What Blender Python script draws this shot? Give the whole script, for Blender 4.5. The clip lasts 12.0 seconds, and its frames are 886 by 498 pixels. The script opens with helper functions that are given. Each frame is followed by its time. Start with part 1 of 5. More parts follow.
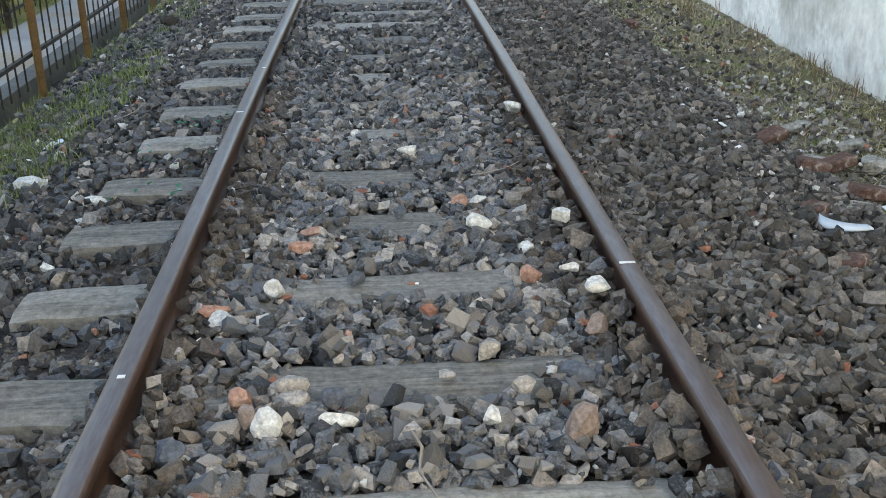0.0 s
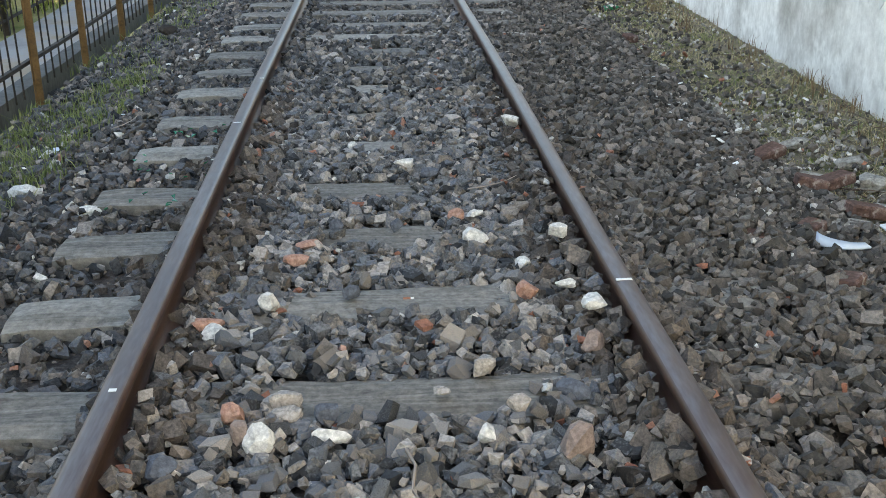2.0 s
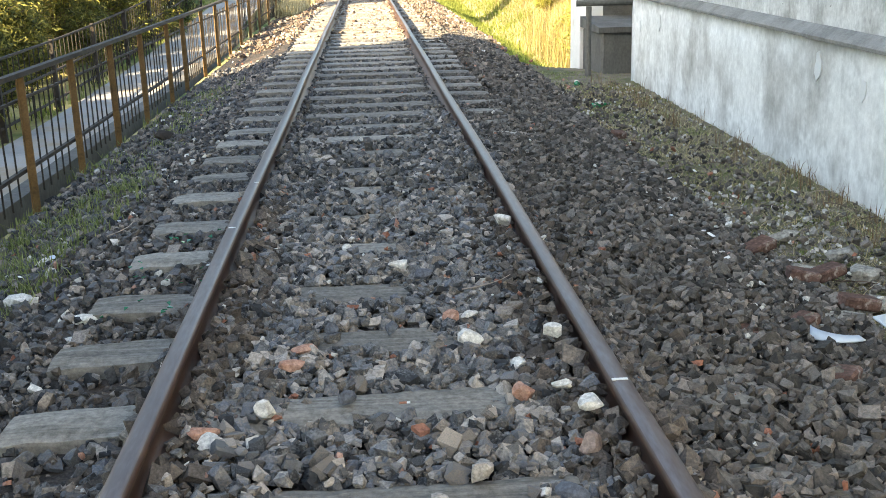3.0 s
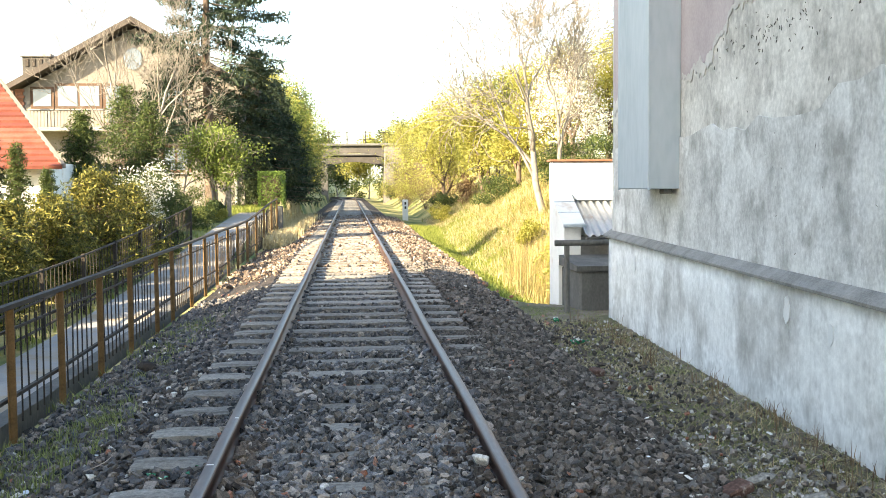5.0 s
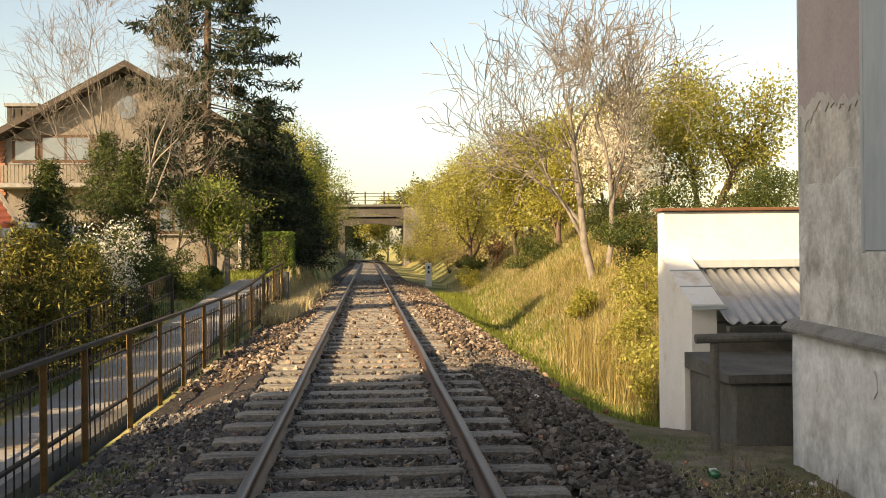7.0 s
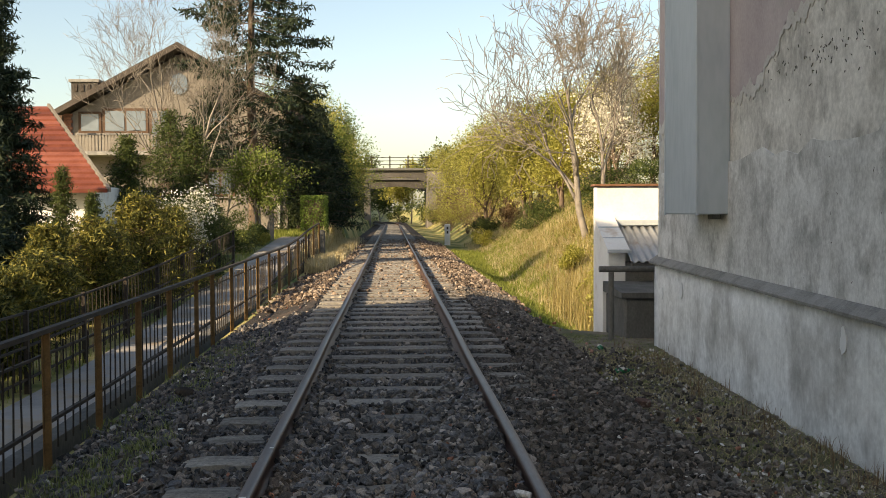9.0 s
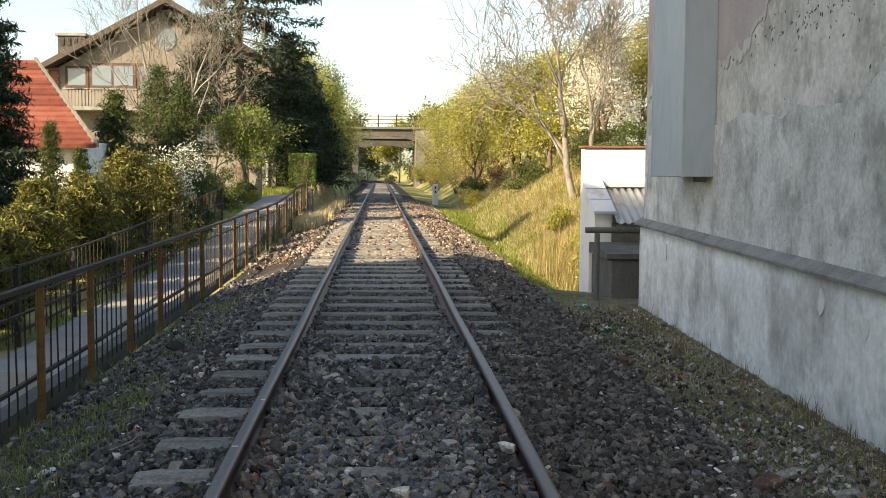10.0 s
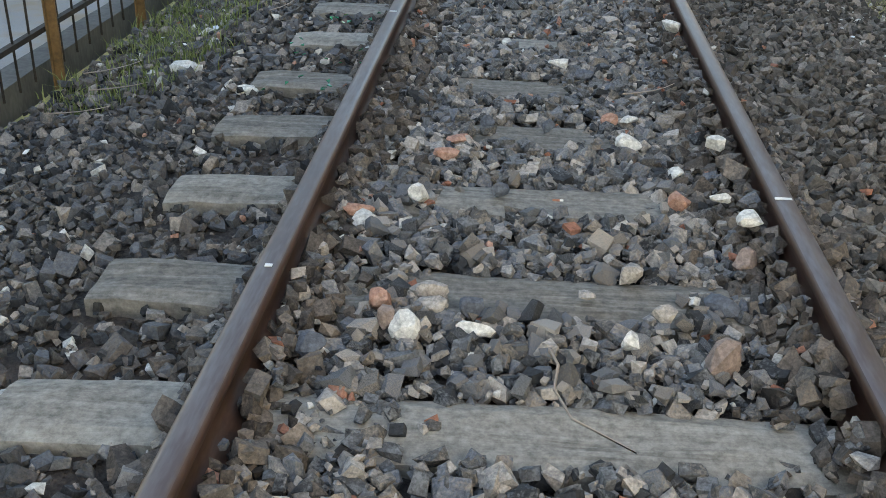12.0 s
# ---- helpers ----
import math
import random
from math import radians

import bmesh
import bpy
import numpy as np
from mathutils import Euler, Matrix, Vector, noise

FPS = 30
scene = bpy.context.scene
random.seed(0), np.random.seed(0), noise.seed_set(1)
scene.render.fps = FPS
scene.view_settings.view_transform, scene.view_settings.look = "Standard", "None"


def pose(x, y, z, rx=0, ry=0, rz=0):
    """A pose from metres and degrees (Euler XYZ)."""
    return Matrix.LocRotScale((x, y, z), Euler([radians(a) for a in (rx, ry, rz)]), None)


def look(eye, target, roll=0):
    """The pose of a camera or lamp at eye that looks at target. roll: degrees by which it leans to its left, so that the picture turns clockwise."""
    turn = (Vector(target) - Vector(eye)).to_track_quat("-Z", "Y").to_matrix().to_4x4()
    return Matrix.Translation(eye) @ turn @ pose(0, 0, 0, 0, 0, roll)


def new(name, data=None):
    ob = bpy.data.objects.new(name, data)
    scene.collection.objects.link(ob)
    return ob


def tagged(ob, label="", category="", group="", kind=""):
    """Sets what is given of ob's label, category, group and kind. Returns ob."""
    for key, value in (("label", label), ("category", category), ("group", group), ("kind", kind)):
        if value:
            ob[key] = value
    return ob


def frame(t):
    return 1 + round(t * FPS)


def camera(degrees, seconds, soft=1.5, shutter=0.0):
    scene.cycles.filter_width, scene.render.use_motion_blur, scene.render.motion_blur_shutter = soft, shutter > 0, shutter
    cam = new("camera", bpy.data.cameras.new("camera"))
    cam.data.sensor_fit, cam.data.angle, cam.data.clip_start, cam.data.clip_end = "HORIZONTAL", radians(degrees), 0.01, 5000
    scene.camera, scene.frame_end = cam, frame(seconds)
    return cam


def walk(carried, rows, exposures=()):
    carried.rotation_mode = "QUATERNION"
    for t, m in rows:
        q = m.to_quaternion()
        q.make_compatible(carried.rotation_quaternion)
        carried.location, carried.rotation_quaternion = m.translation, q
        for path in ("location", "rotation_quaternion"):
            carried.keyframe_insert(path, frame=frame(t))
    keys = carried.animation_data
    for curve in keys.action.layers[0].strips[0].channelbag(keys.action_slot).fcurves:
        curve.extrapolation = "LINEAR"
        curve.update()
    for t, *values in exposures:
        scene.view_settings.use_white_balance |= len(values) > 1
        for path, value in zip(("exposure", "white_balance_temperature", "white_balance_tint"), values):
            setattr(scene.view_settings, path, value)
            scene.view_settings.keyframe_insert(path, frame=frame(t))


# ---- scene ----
cam = camera(46.0, 12.0, soft=0.9)
PATH = [
    (0, (-0.035, 0.597, 1.461), (0.072, 2.452, 0.722), -1.1),
    (0.5, (-0.034, 0.607, 1.45), (0.066, 2.458, 0.698), -0.9),
    (1, (-0.034, 0.613, 1.451), (0.082, 2.461, 0.697), -0.7),
    (1.5, (-0.034, 0.616, 1.453), (0.086, 2.47, 0.711), -0.2),
    (2, (-0.033, 0.621, 1.466), (0.082, 2.483, 0.746), -0.4),
    (2.5, (-0.031, 0.619, 1.482), (0.086, 2.501, 0.815), -1.0),
    (3, (-0.028, 0.611, 1.502), (0.102, 2.53, 0.952), -1.5),
    (3.2, (-0.019, 0.609, 1.511), (0.102, 2.535, 0.985), -1.6),
    (4.8, (-0.012, 0.496, 1.587), (0.177, 2.477, 1.395), -0.3),
    (5, (-0.023, 0.493, 1.579), (0.154, 2.482, 1.459), -0.5),
    (5.5, (-0.006, 0.576, 1.591), (0.13, 2.569, 1.498), -1.0),
    (6, (0.0, 0.64, 1.573), (0.029, 2.639, 1.628), -2.5),
    (6.1, (0.0, 0.72, 1.573), (0.055, 2.719, 1.624), -1.6),
    (6.3, (-0.001, 1.55, 1.575), (0.095, 3.548, 1.62), -0.6),
    (6.5, (-0.001, 3.35, 1.576), (0.118, 5.346, 1.615), -0.3),
    (6.7, (0.002, 4.75, 1.574), (0.147, 6.745, 1.60), -0.5),
    (7, (0.004, 6.05, 1.572), (0.148, 8.045, 1.572), -0.6),
    (7.2, (0.003, 6.12, 1.575), (0.148, 8.114, 1.553), -0.8),
    (8.0, (0.0, 5.9, 1.575), (0.142, 7.895, 1.535), -0.5),
    (8.8, (-0.003, 2.25, 1.575), (0.134, 4.245, 1.501), -0.2),
    (9, (-0.003, 0.694, 1.575), (0.094, 2.690, 1.503), -0.3),
    (9.5, (-0.039, 0.546, 1.582), (0.07, 2.541, 1.488), -0.2),
    (10, (-0.019, 0.555, 1.575), (0.102, 2.546, 1.426), 0.4),
    (10.5, (-0.017, 0.584, 1.545), (0.081, 2.565, 1.29), -0.2),
    (10.8, (-0.014, 0.569, 1.526), (0.113, 2.528, 1.145), 0.6),
    (11, (-0.037, 0.628, 1.489), (0.081, 2.558, 0.978), 1.6),
    (11.5, (-0.061, 0.645, 1.453), (-0.044, 2.499, 0.703), 0.7),
    (12, (-0.101, 0.625, 1.453), (-0.229, 2.41, 0.559), 1.2),
]
walk(cam, [(t, look(eye, target, roll)) for t, eye, target, roll in PATH],
     exposures=((0, 2.6, 7700, 6), (3, 2.57, 7600, 6), (5, 2.38, 7200, 7), (6, 1.8, 7300, 8), (7, 1.0, 9300, 14), (9, 0.9, 8000, 11), (9.5, 1.05, 7800, 10), (10, 1.3, 7500, 9), (10.5, 1.7, 7500, 8), (11.2, 2.4, 7700, 6), (12, 2.48, 7700, 6)))

# world and sun
SUN_AZ = (0.78, 0.63)            # the way the light travels over the ground
SUN_EL = 25.0
world = bpy.data.worlds.new("world")
scene.world = world
world.use_nodes = True
wn = world.node_tree
sky = wn.nodes.new("ShaderNodeTexSky")
sky.sky_type = "NISHITA"
sky.sun_disc = False
sky.sun_elevation = radians(SUN_EL)
sky.sun_rotation = math.atan2(-SUN_AZ[0], -SUN_AZ[1])
sky.air_density, sky.dust_density, sky.ozone_density = 1.0, 1.4, 1.6
wn.links.new(sky.outputs[0], wn.nodes["Background"].inputs[0])
wn.nodes["Background"].inputs[1].default_value = 0.13
sun = new("sun", bpy.data.lights.new("sun", "SUN"))
sun.data.energy, sun.data.angle, sun.data.color = 5.0, radians(0.6), (1.0, 0.86, 0.66)
ce, se = math.cos(radians(SUN_EL)), math.sin(radians(SUN_EL))
sun.matrix_world = look((0, 0, 0), (SUN_AZ[0] * ce, SUN_AZ[1] * ce, -se))


# ---- materials ----
def mat(name, colours, scale=6.0, rough=0.85, metal=0.0, bump=0.3, fine=60.0, stretch=(1, 1, 1), island=0.0, obj=0.0,
        grain=0.0, stain=None, stain_scale=1.0, stain_at=(0.5, 0.65), spec=0.3, trans=0.0, depth=0.01, coords="Object"):
    """A surface of two to four colours mixed by coarse and fine noise, with stains and relief."""
    m = bpy.data.materials.new(name)
    m.use_nodes = True
    nt = m.node_tree
    N, L = nt.nodes.new, nt.links.new
    p = nt.nodes["Principled BSDF"]
    tc = N("ShaderNodeTexCoord")
    mp = N("ShaderNodeMapping")
    mp.inputs["Scale"].default_value = stretch
    L(tc.outputs[coords], mp.inputs[0])
    a = N("ShaderNodeTexNoise")
    a.inputs["Scale"].default_value, a.inputs["Detail"].default_value, a.inputs["Roughness"].default_value = scale, 6, 0.6
    b = N("ShaderNodeTexNoise")
    b.inputs["Scale"].default_value, b.inputs["Detail"].default_value = fine, 4
    L(mp.outputs[0], a.inputs[0])
    L(mp.outputs[0], b.inputs[0])
    mixed = N("ShaderNodeMath")
    mixed.operation = "MULTIPLY_ADD"
    mixed.inputs[1].default_value = 0.35
    L(b.outputs[0], mixed.inputs[0])
    off = N("ShaderNodeMath")
    off.operation = "MULTIPLY_ADD"
    off.inputs[1].default_value, off.inputs[2].default_value = 0.65, 0.0
    L(a.outputs[0], off.inputs[0])
    L(off.outputs[0], mixed.inputs[2])
    value = mixed.outputs[0]
    for amount, node, socket in ((island, "ShaderNodeNewGeometry", "Random Per Island"), (obj, "ShaderNodeObjectInfo", "Random")):
        if amount:
            g = N(node)
            k = N("ShaderNodeMath")
            k.operation = "MULTIPLY_ADD"
            k.inputs[1].default_value = amount
            L(g.outputs[socket], k.inputs[0])
            sub = N("ShaderNodeMath")
            sub.operation = "SUBTRACT"
            L(value, sub.inputs[0])
            sub.inputs[1].default_value = amount / 2
            L(sub.outputs[0], k.inputs[2])
            value = k.outputs[0]
    r = N("ShaderNodeValToRGB")
    lo, hi = (0.1, 0.9) if island or obj > 0.5 else (0.3, 0.7)
    while len(r.color_ramp.elements) < len(colours):
        r.color_ramp.elements.new(0.5)
    for i, c in enumerate(colours):
        e = r.color_ramp.elements[i]
        e.position, e.color = lo + (hi - lo) * i / max(1, len(colours) - 1), (*c, 1)
    L(value, r.inputs[0])
    out = r.outputs[0]
    if stain:
        st = N("ShaderNodeTexNoise")
        st.inputs["Scale"].default_value, st.inputs["Detail"].default_value = stain_scale, 8
        st.inputs["Roughness"].default_value = 0.65
        L(mp.outputs[0], st.inputs[0])
        sr = N("ShaderNodeMapRange")
        sr.inputs["From Min"].default_value, sr.inputs["From Max"].default_value = stain_at
        L(st.outputs[0], sr.inputs[0])
        mx = N("ShaderNodeMix")
        mx.data_type = "RGBA"
        L(sr.outputs[0], mx.inputs["Factor"])
        L(out, mx.inputs["A"])
        mx.inputs["B"].default_value = (*stain, 1)
        out = mx.outputs["Result"]
    if grain:
        gn = N("ShaderNodeTexNoise")
        gn.inputs["Scale"].default_value, gn.inputs["Detail"].default_value, gn.inputs["Roughness"].default_value = grain, 5, 0.75
        L(tc.outputs[coords], gn.inputs[0])
        gr = N("ShaderNodeMapRange")
        gr.inputs["From Min"].default_value, gr.inputs["From Max"].default_value = 0.3, 0.72
        gr.inputs["To Min"].default_value, gr.inputs["To Max"].default_value = (0.55, 1.6) if grain > 20 else (0.82, 1.16)
        L(gn.outputs[0], gr.inputs[0])
        gm = N("ShaderNodeVectorMath")
        gm.operation = "SCALE"
        L(out, gm.inputs[0])
        L(gr.outputs[0], gm.inputs["Scale"])
        out = gm.outputs[0]
    L(out, p.inputs["Base Color"])
    p.inputs["Roughness"].default_value = rough
    p.inputs["Metallic"].default_value = metal
    p.inputs["Specular IOR Level"].default_value = spec
    if bump:
        bp = N("ShaderNodeBump")
        bp.inputs["Strength"].default_value, bp.inputs["Distance"].default_value = bump, depth
        L(mixed.outputs[0], bp.inputs["Height"])
        L(bp.outputs[0], p.inputs["Normal"])
    if trans:
        t = N("ShaderNodeBsdfTranslucent")
        L(out, t.inputs["Color"])
        ms = N("ShaderNodeMixShader")
        ms.inputs[0].default_value = trans
        L(p.outputs[0], ms.inputs[1])
        L(t.outputs[0], ms.inputs[2])
        L(ms.outputs[0], nt.nodes["Material Output"].inputs[0])
    return m


M_STONE = mat("ballast_stone", [(0.03, 0.031, 0.033), (0.155, 0.156, 0.158), (0.068, 0.066, 0.064), (0.23, 0.195, 0.16), (0.105, 0.113, 0.13), (0.20, 0.19, 0.18), (0.36, 0.32, 0.28)],
              scale=14, fine=120, island=0.9, grain=75, rough=0.85, bump=0.6, depth=0.005)
M_RUSTY = mat("rust_dusted_stone", [(0.028, 0.024, 0.021), (0.10, 0.084, 0.072), (0.05, 0.042, 0.036), (0.15, 0.122, 0.10), (0.085, 0.078, 0.071), (0.20, 0.165, 0.135)],
              scale=14, fine=120, island=0.85, grain=75, rough=0.9, bump=0.5, depth=0.004)
# Darker mix for the stones from 7 to 20 m along the track
M_MID = mat("darker_ballast_stone", [(0.023, 0.023, 0.023), (0.10, 0.099, 0.097), (0.048, 0.047, 0.045), (0.15, 0.13, 0.108), (0.08, 0.085, 0.095), (0.14, 0.13, 0.12), (0.28, 0.245, 0.205)],
            scale=14, fine=120, island=0.85, grain=75, rough=0.9, bump=0.5, depth=0.004)
M_LOOSE = mat("loose_ballast_stone", [(0.03, 0.031, 0.033), (0.155, 0.156, 0.158), (0.068, 0.066, 0.064), (0.23, 0.195, 0.16), (0.105, 0.113, 0.13), (0.20, 0.19, 0.18), (0.34, 0.30, 0.26)],
              scale=14, fine=120, obj=0.9, grain=75, rough=0.85, bump=0.6, depth=0.005)
M_SHOULDER = mat("dark_stone", [(0.024, 0.025, 0.027), (0.065, 0.066, 0.068), (0.12, 0.102, 0.088), (0.09, 0.096, 0.108), (0.12, 0.113, 0.104), (0.27, 0.235, 0.205)],
                 scale=14, fine=120, island=0.85, grain=75, rough=0.88, bump=0.5, depth=0.004)
M_BROWN = mat("rusty_stone", [(0.033, 0.031, 0.028), (0.07, 0.063, 0.055), (0.112, 0.094, 0.079), (0.122, 0.115, 0.105), (0.23, 0.195, 0.165)],
              scale=14, fine=120, island=0.8, grain=75, rough=0.9, bump=0.5, depth=0.004)
# Warm stone tones with the sunlight beyond 20 m put into the colour
M_SUNLIT = mat("sunlit_stone", [(0.07, 0.05, 0.037), (0.16, 0.115, 0.085), (0.10, 0.078, 0.062), (0.25, 0.185, 0.135), (0.36, 0.30, 0.24)],
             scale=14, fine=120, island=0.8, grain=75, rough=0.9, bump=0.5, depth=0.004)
M_PALE = mat("pale_stone", [(0.29, 0.272, 0.24), (0.47, 0.45, 0.41), (0.62, 0.605, 0.57)], scale=20, fine=150, island=0.5, grain=60, rough=0.9, bump=0.4, depth=0.004)
M_BRICK = mat("brick_rubble", [(0.20, 0.085, 0.055), (0.29, 0.13, 0.085), (0.40, 0.25, 0.19)], scale=18, fine=150, island=0.6, grain=60, rough=0.92, bump=0.4, depth=0.004)
# Near-black tones put deep shade into the gaps between the stones
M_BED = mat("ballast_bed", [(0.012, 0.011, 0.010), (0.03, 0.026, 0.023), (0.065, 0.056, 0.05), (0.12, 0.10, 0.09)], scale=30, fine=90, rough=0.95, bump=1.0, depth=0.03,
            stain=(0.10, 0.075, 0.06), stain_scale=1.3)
M_SOIL = mat("ground_soil", [(0.09, 0.078, 0.056), (0.18, 0.152, 0.11), (0.30, 0.26, 0.195)], scale=4, fine=70, rough=0.95, bump=0.9, depth=0.02,
             stain=(0.10, 0.105, 0.042), stain_scale=0.9, stain_at=(0.48, 0.62))
M_GRASSY = mat("grassy_ground", [(0.20, 0.18, 0.06), (0.35, 0.30, 0.12), (0.50, 0.42, 0.20)], scale=0.9, fine=25, rough=0.95, bump=0.8, depth=0.05,
               stain=(0.08, 0.12, 0.03), stain_scale=0.25, stain_at=(0.45, 0.6))
M_SLEEPER = mat("weathered_sleeper", [(0.11, 0.10, 0.086), (0.21, 0.194, 0.168), (0.28, 0.26, 0.226)], grain=28, scale=3.0, fine=14, stretch=(0.4, 6, 3), rough=0.9, bump=0.7, depth=0.008, obj=0.25,
                stain=(0.085, 0.073, 0.06), stain_scale=2.0, stain_at=(0.55, 0.72))
M_RAIL = mat("rusted_rail", [(0.045, 0.026, 0.02), (0.085, 0.048, 0.036), (0.12, 0.075, 0.06)], scale=8, fine=120, stretch=(1, 0.25, 1), rough=0.5, metal=0.35, bump=0.15, depth=0.002, spec=0.5)
M_HEAD = mat("rail_head", [(0.075, 0.05, 0.043), (0.11, 0.08, 0.072), (0.17, 0.145, 0.14)], scale=5, fine=90, stretch=(1, 0.15, 1), rough=0.42, metal=0.5, bump=0.06, depth=0.002, spec=0.5,
             stain=(0.11, 0.065, 0.05), stain_scale=3, stain_at=(0.5, 0.7))
# ---- mesh helpers ----
def mesh_from(name, verts, faces, material, smooth=False):
    me = bpy.data.meshes.new(name)
    me.from_pydata([tuple(v) for v in verts] if not isinstance(verts, np.ndarray) else verts.tolist(),
                   [], faces.tolist() if isinstance(faces, np.ndarray) else faces)
    for m in material if isinstance(material, (list, tuple)) else [material]:
        me.materials.append(m)
    if smooth:
        me.polygons.foreach_set("use_smooth", [True] * len(me.polygons))
    me.update()
    return me


def part(name, bm, material, parent, label=""):
    """Links a bmesh or a mesh as one object under a thing or a part."""
    if isinstance(bm, bmesh.types.BMesh):
        me = bpy.data.meshes.new(name)
        bm.to_mesh(me)
        bm.free()
        me.materials.append(material)
    else:
        me = bm
    ob = new(name, me)
    if parent:
        ob.parent = parent
    return tagged(ob, label=label)


def thing(name, label, category, group="", kind="", at=(0, 0, 0)):
    ob = new(name)
    ob.location = at
    return tagged(ob, label, category, group, kind)


def box(x0, x1, y0, y1, z0, z1, bevel=0.006, bm=None):
    """A box with worn, bevelled edges."""
    own = bm or bmesh.new()
    r = bmesh.ops.create_cube(own, size=1.0, matrix=Matrix.Translation(((x0 + x1) / 2, (y0 + y1) / 2, (z0 + z1) / 2))
                              @ Matrix.Diagonal((x1 - x0, y1 - y0, z1 - z0, 1)))
    if bevel:
        edges = list({e for v in r["verts"] for e in v.link_edges})
        bmesh.ops.bevel(own, geom=edges, offset=bevel, segments=1, affect="EDGES")
    return own


def prism(outline, axis, a, b):
    """An outline of two coordinates pushed along an axis from a to b."""
    bm = bmesh.new()
    place = {"x": lambda u, v, w: (w, u, v), "y": lambda u, v, w: (u, w, v), "z": lambda u, v, w: (u, v, w)}[axis]
    ends = [[bm.verts.new(place(u, v, w)) for u, v in outline] for w in (a, b)]
    n = len(outline)
    bm.faces.new(ends[0][::-1])
    bm.faces.new(ends[1])
    for i in range(n):
        bm.faces.new((ends[0][i], ends[0][(i + 1) % n], ends[1][(i + 1) % n], ends[1][i]))
    bmesh.ops.recalc_face_normals(bm, faces=bm.faces)
    return bm


def smoothstep(a, b, v):
    t = np.clip((v - a) / (b - a), 0, 1)
    return t * t * (3 - 2 * t)


def ripple(x, y, s, seed=0.0):
    """A cheap uneven height for the ground."""
    return (np.sin(x * s + seed) * np.cos(y * s * 1.3 + seed * 2.1) + 0.5 * np.sin(x * s * 2.3 + y * s * 1.9 + seed) + 0.25 * np.cos(x * s * 4.1 - y * s * 5.3)) / 1.75


def ground_z(x, y):
    """The height of the ground: track bed, path on one side, ditch and hill on the other."""
    x, y = np.asarray(x, float), np.asarray(y, float)
    bed = np.full(np.broadcast(x, y).shape, -0.06)
    right = -0.06 - 0.16 * smoothstep(1.3, 2.3, x)
    past = smoothstep(15.5, 19.5, y)
    ditch = -0.95 * smoothstep(2.0, 4.2, x) * past * (1 - 0.8 * smoothstep(34, 52, y))
    hill = np.clip(x - 4.3 - 0.6 * smoothstep(40, 20, y), 0, 5.2) * 0.62 * smoothstep(17, 34, y)
    right = right + ditch + hill + past * 0.15 * ripple(x, y, 0.5) * smoothstep(2.5, 5, x)
    rise = smoothstep(12, 46, y)
    low = -0.62 + 1.25 * rise
    left_bed = -0.06 - 0.24 * smoothstep(1.3, 2.4, -x)
    left = left_bed + (low - left_bed) * smoothstep(2.55, 2.95, -x)
    bank = np.clip(-x - 3.2, 0, 9) * 0.7 * smoothstep(58, 85, y)
    left = left + bank + 0.05 * ripple(x, y, 0.6) * smoothstep(5, 7, -x)
    z = np.where(x > 1.3, right, np.where(x < -1.3, left, bed))
    return z + 0.012 * ripple(x, y, 3.7)


def lines(*stretches):
    """Grid lines: (start, end, step) one after another."""
    out = []
    for a, b, s in stretches:
        out += list(np.arange(a, b, s))
    return np.array(out + [stretches[-1][1]])


def sheet(xs, ys, height, lift=0.0):
    X, Y = np.meshgrid(xs, ys)
    Z = height(X, Y) + lift
    V = np.stack([X, Y, Z], -1).reshape(-1, 3)
    nx, ny = len(xs), len(ys)
    i = (np.arange(ny - 1)[:, None] * nx + np.arange(nx - 1)).reshape(-1)
    return V, np.stack([i, i + 1, i + nx + 1, i + nx], -1)


# ---- ground ----
xs = lines((-900, -60, 60), (-60, -12, 3), (-12, -5, 0.5), (-5, 5, 0.125), (5, 20, 0.6), (20, 60, 5), (60, 900, 60))
ys = lines((-300, -20, 40), (-20, 0, 2), (0, 22, 0.25), (22, 60, 0.7), (60, 180, 4), (180, 1500, 80))
V, F = sheet(xs, ys, lambda x, y: ground_z(x, y) - 0.03)
tagged(new("ground", mesh_from("ground", V, F, M_GRASSY, True)), "uneven grassy ground, dry and green", "ground", kind="structure")

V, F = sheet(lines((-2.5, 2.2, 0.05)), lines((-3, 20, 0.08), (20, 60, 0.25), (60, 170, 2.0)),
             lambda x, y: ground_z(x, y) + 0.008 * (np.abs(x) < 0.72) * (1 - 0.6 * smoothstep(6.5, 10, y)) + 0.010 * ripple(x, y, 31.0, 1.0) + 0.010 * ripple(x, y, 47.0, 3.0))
bed = tagged(new("ballast_bed", mesh_from("ballast_bed", V, F, M_BED, True)), "crushed stone ballast bed, coloured near black as shade between stones", "track bed", kind="structure")
V, F = sheet(lines((1.75, 4.2, 0.06)), lines((0, 18.5, 0.08)), lambda x, y: ground_z(x, y) + 0.015 * ripple(x, y, 17.0) * smoothstep(1.8, 2.1, x) - 0.02 * (1 - smoothstep(1.75, 2.3, x)))
tagged(new("soil_strip", mesh_from("soil_strip", V, F, M_SOIL, True)), "bare mossy soil with dry stalks along the wall", "soil", kind="structure")
M_PATH = mat("worn_asphalt", [(0.22, 0.212, 0.20), (0.31, 0.298, 0.28), (0.40, 0.384, 0.36)], scale=2, fine=90, rough=0.9, bump=0.3, stain=(0.30, 0.24, 0.17), stain_scale=1.0)
V, F = sheet(lines((-4.35, -2.95, 0.14)), lines((-12, 47, 0.4)), lambda x, y: 0 * x - 0.62 + 1.25 * smoothstep(12, 46, y), 0.02)
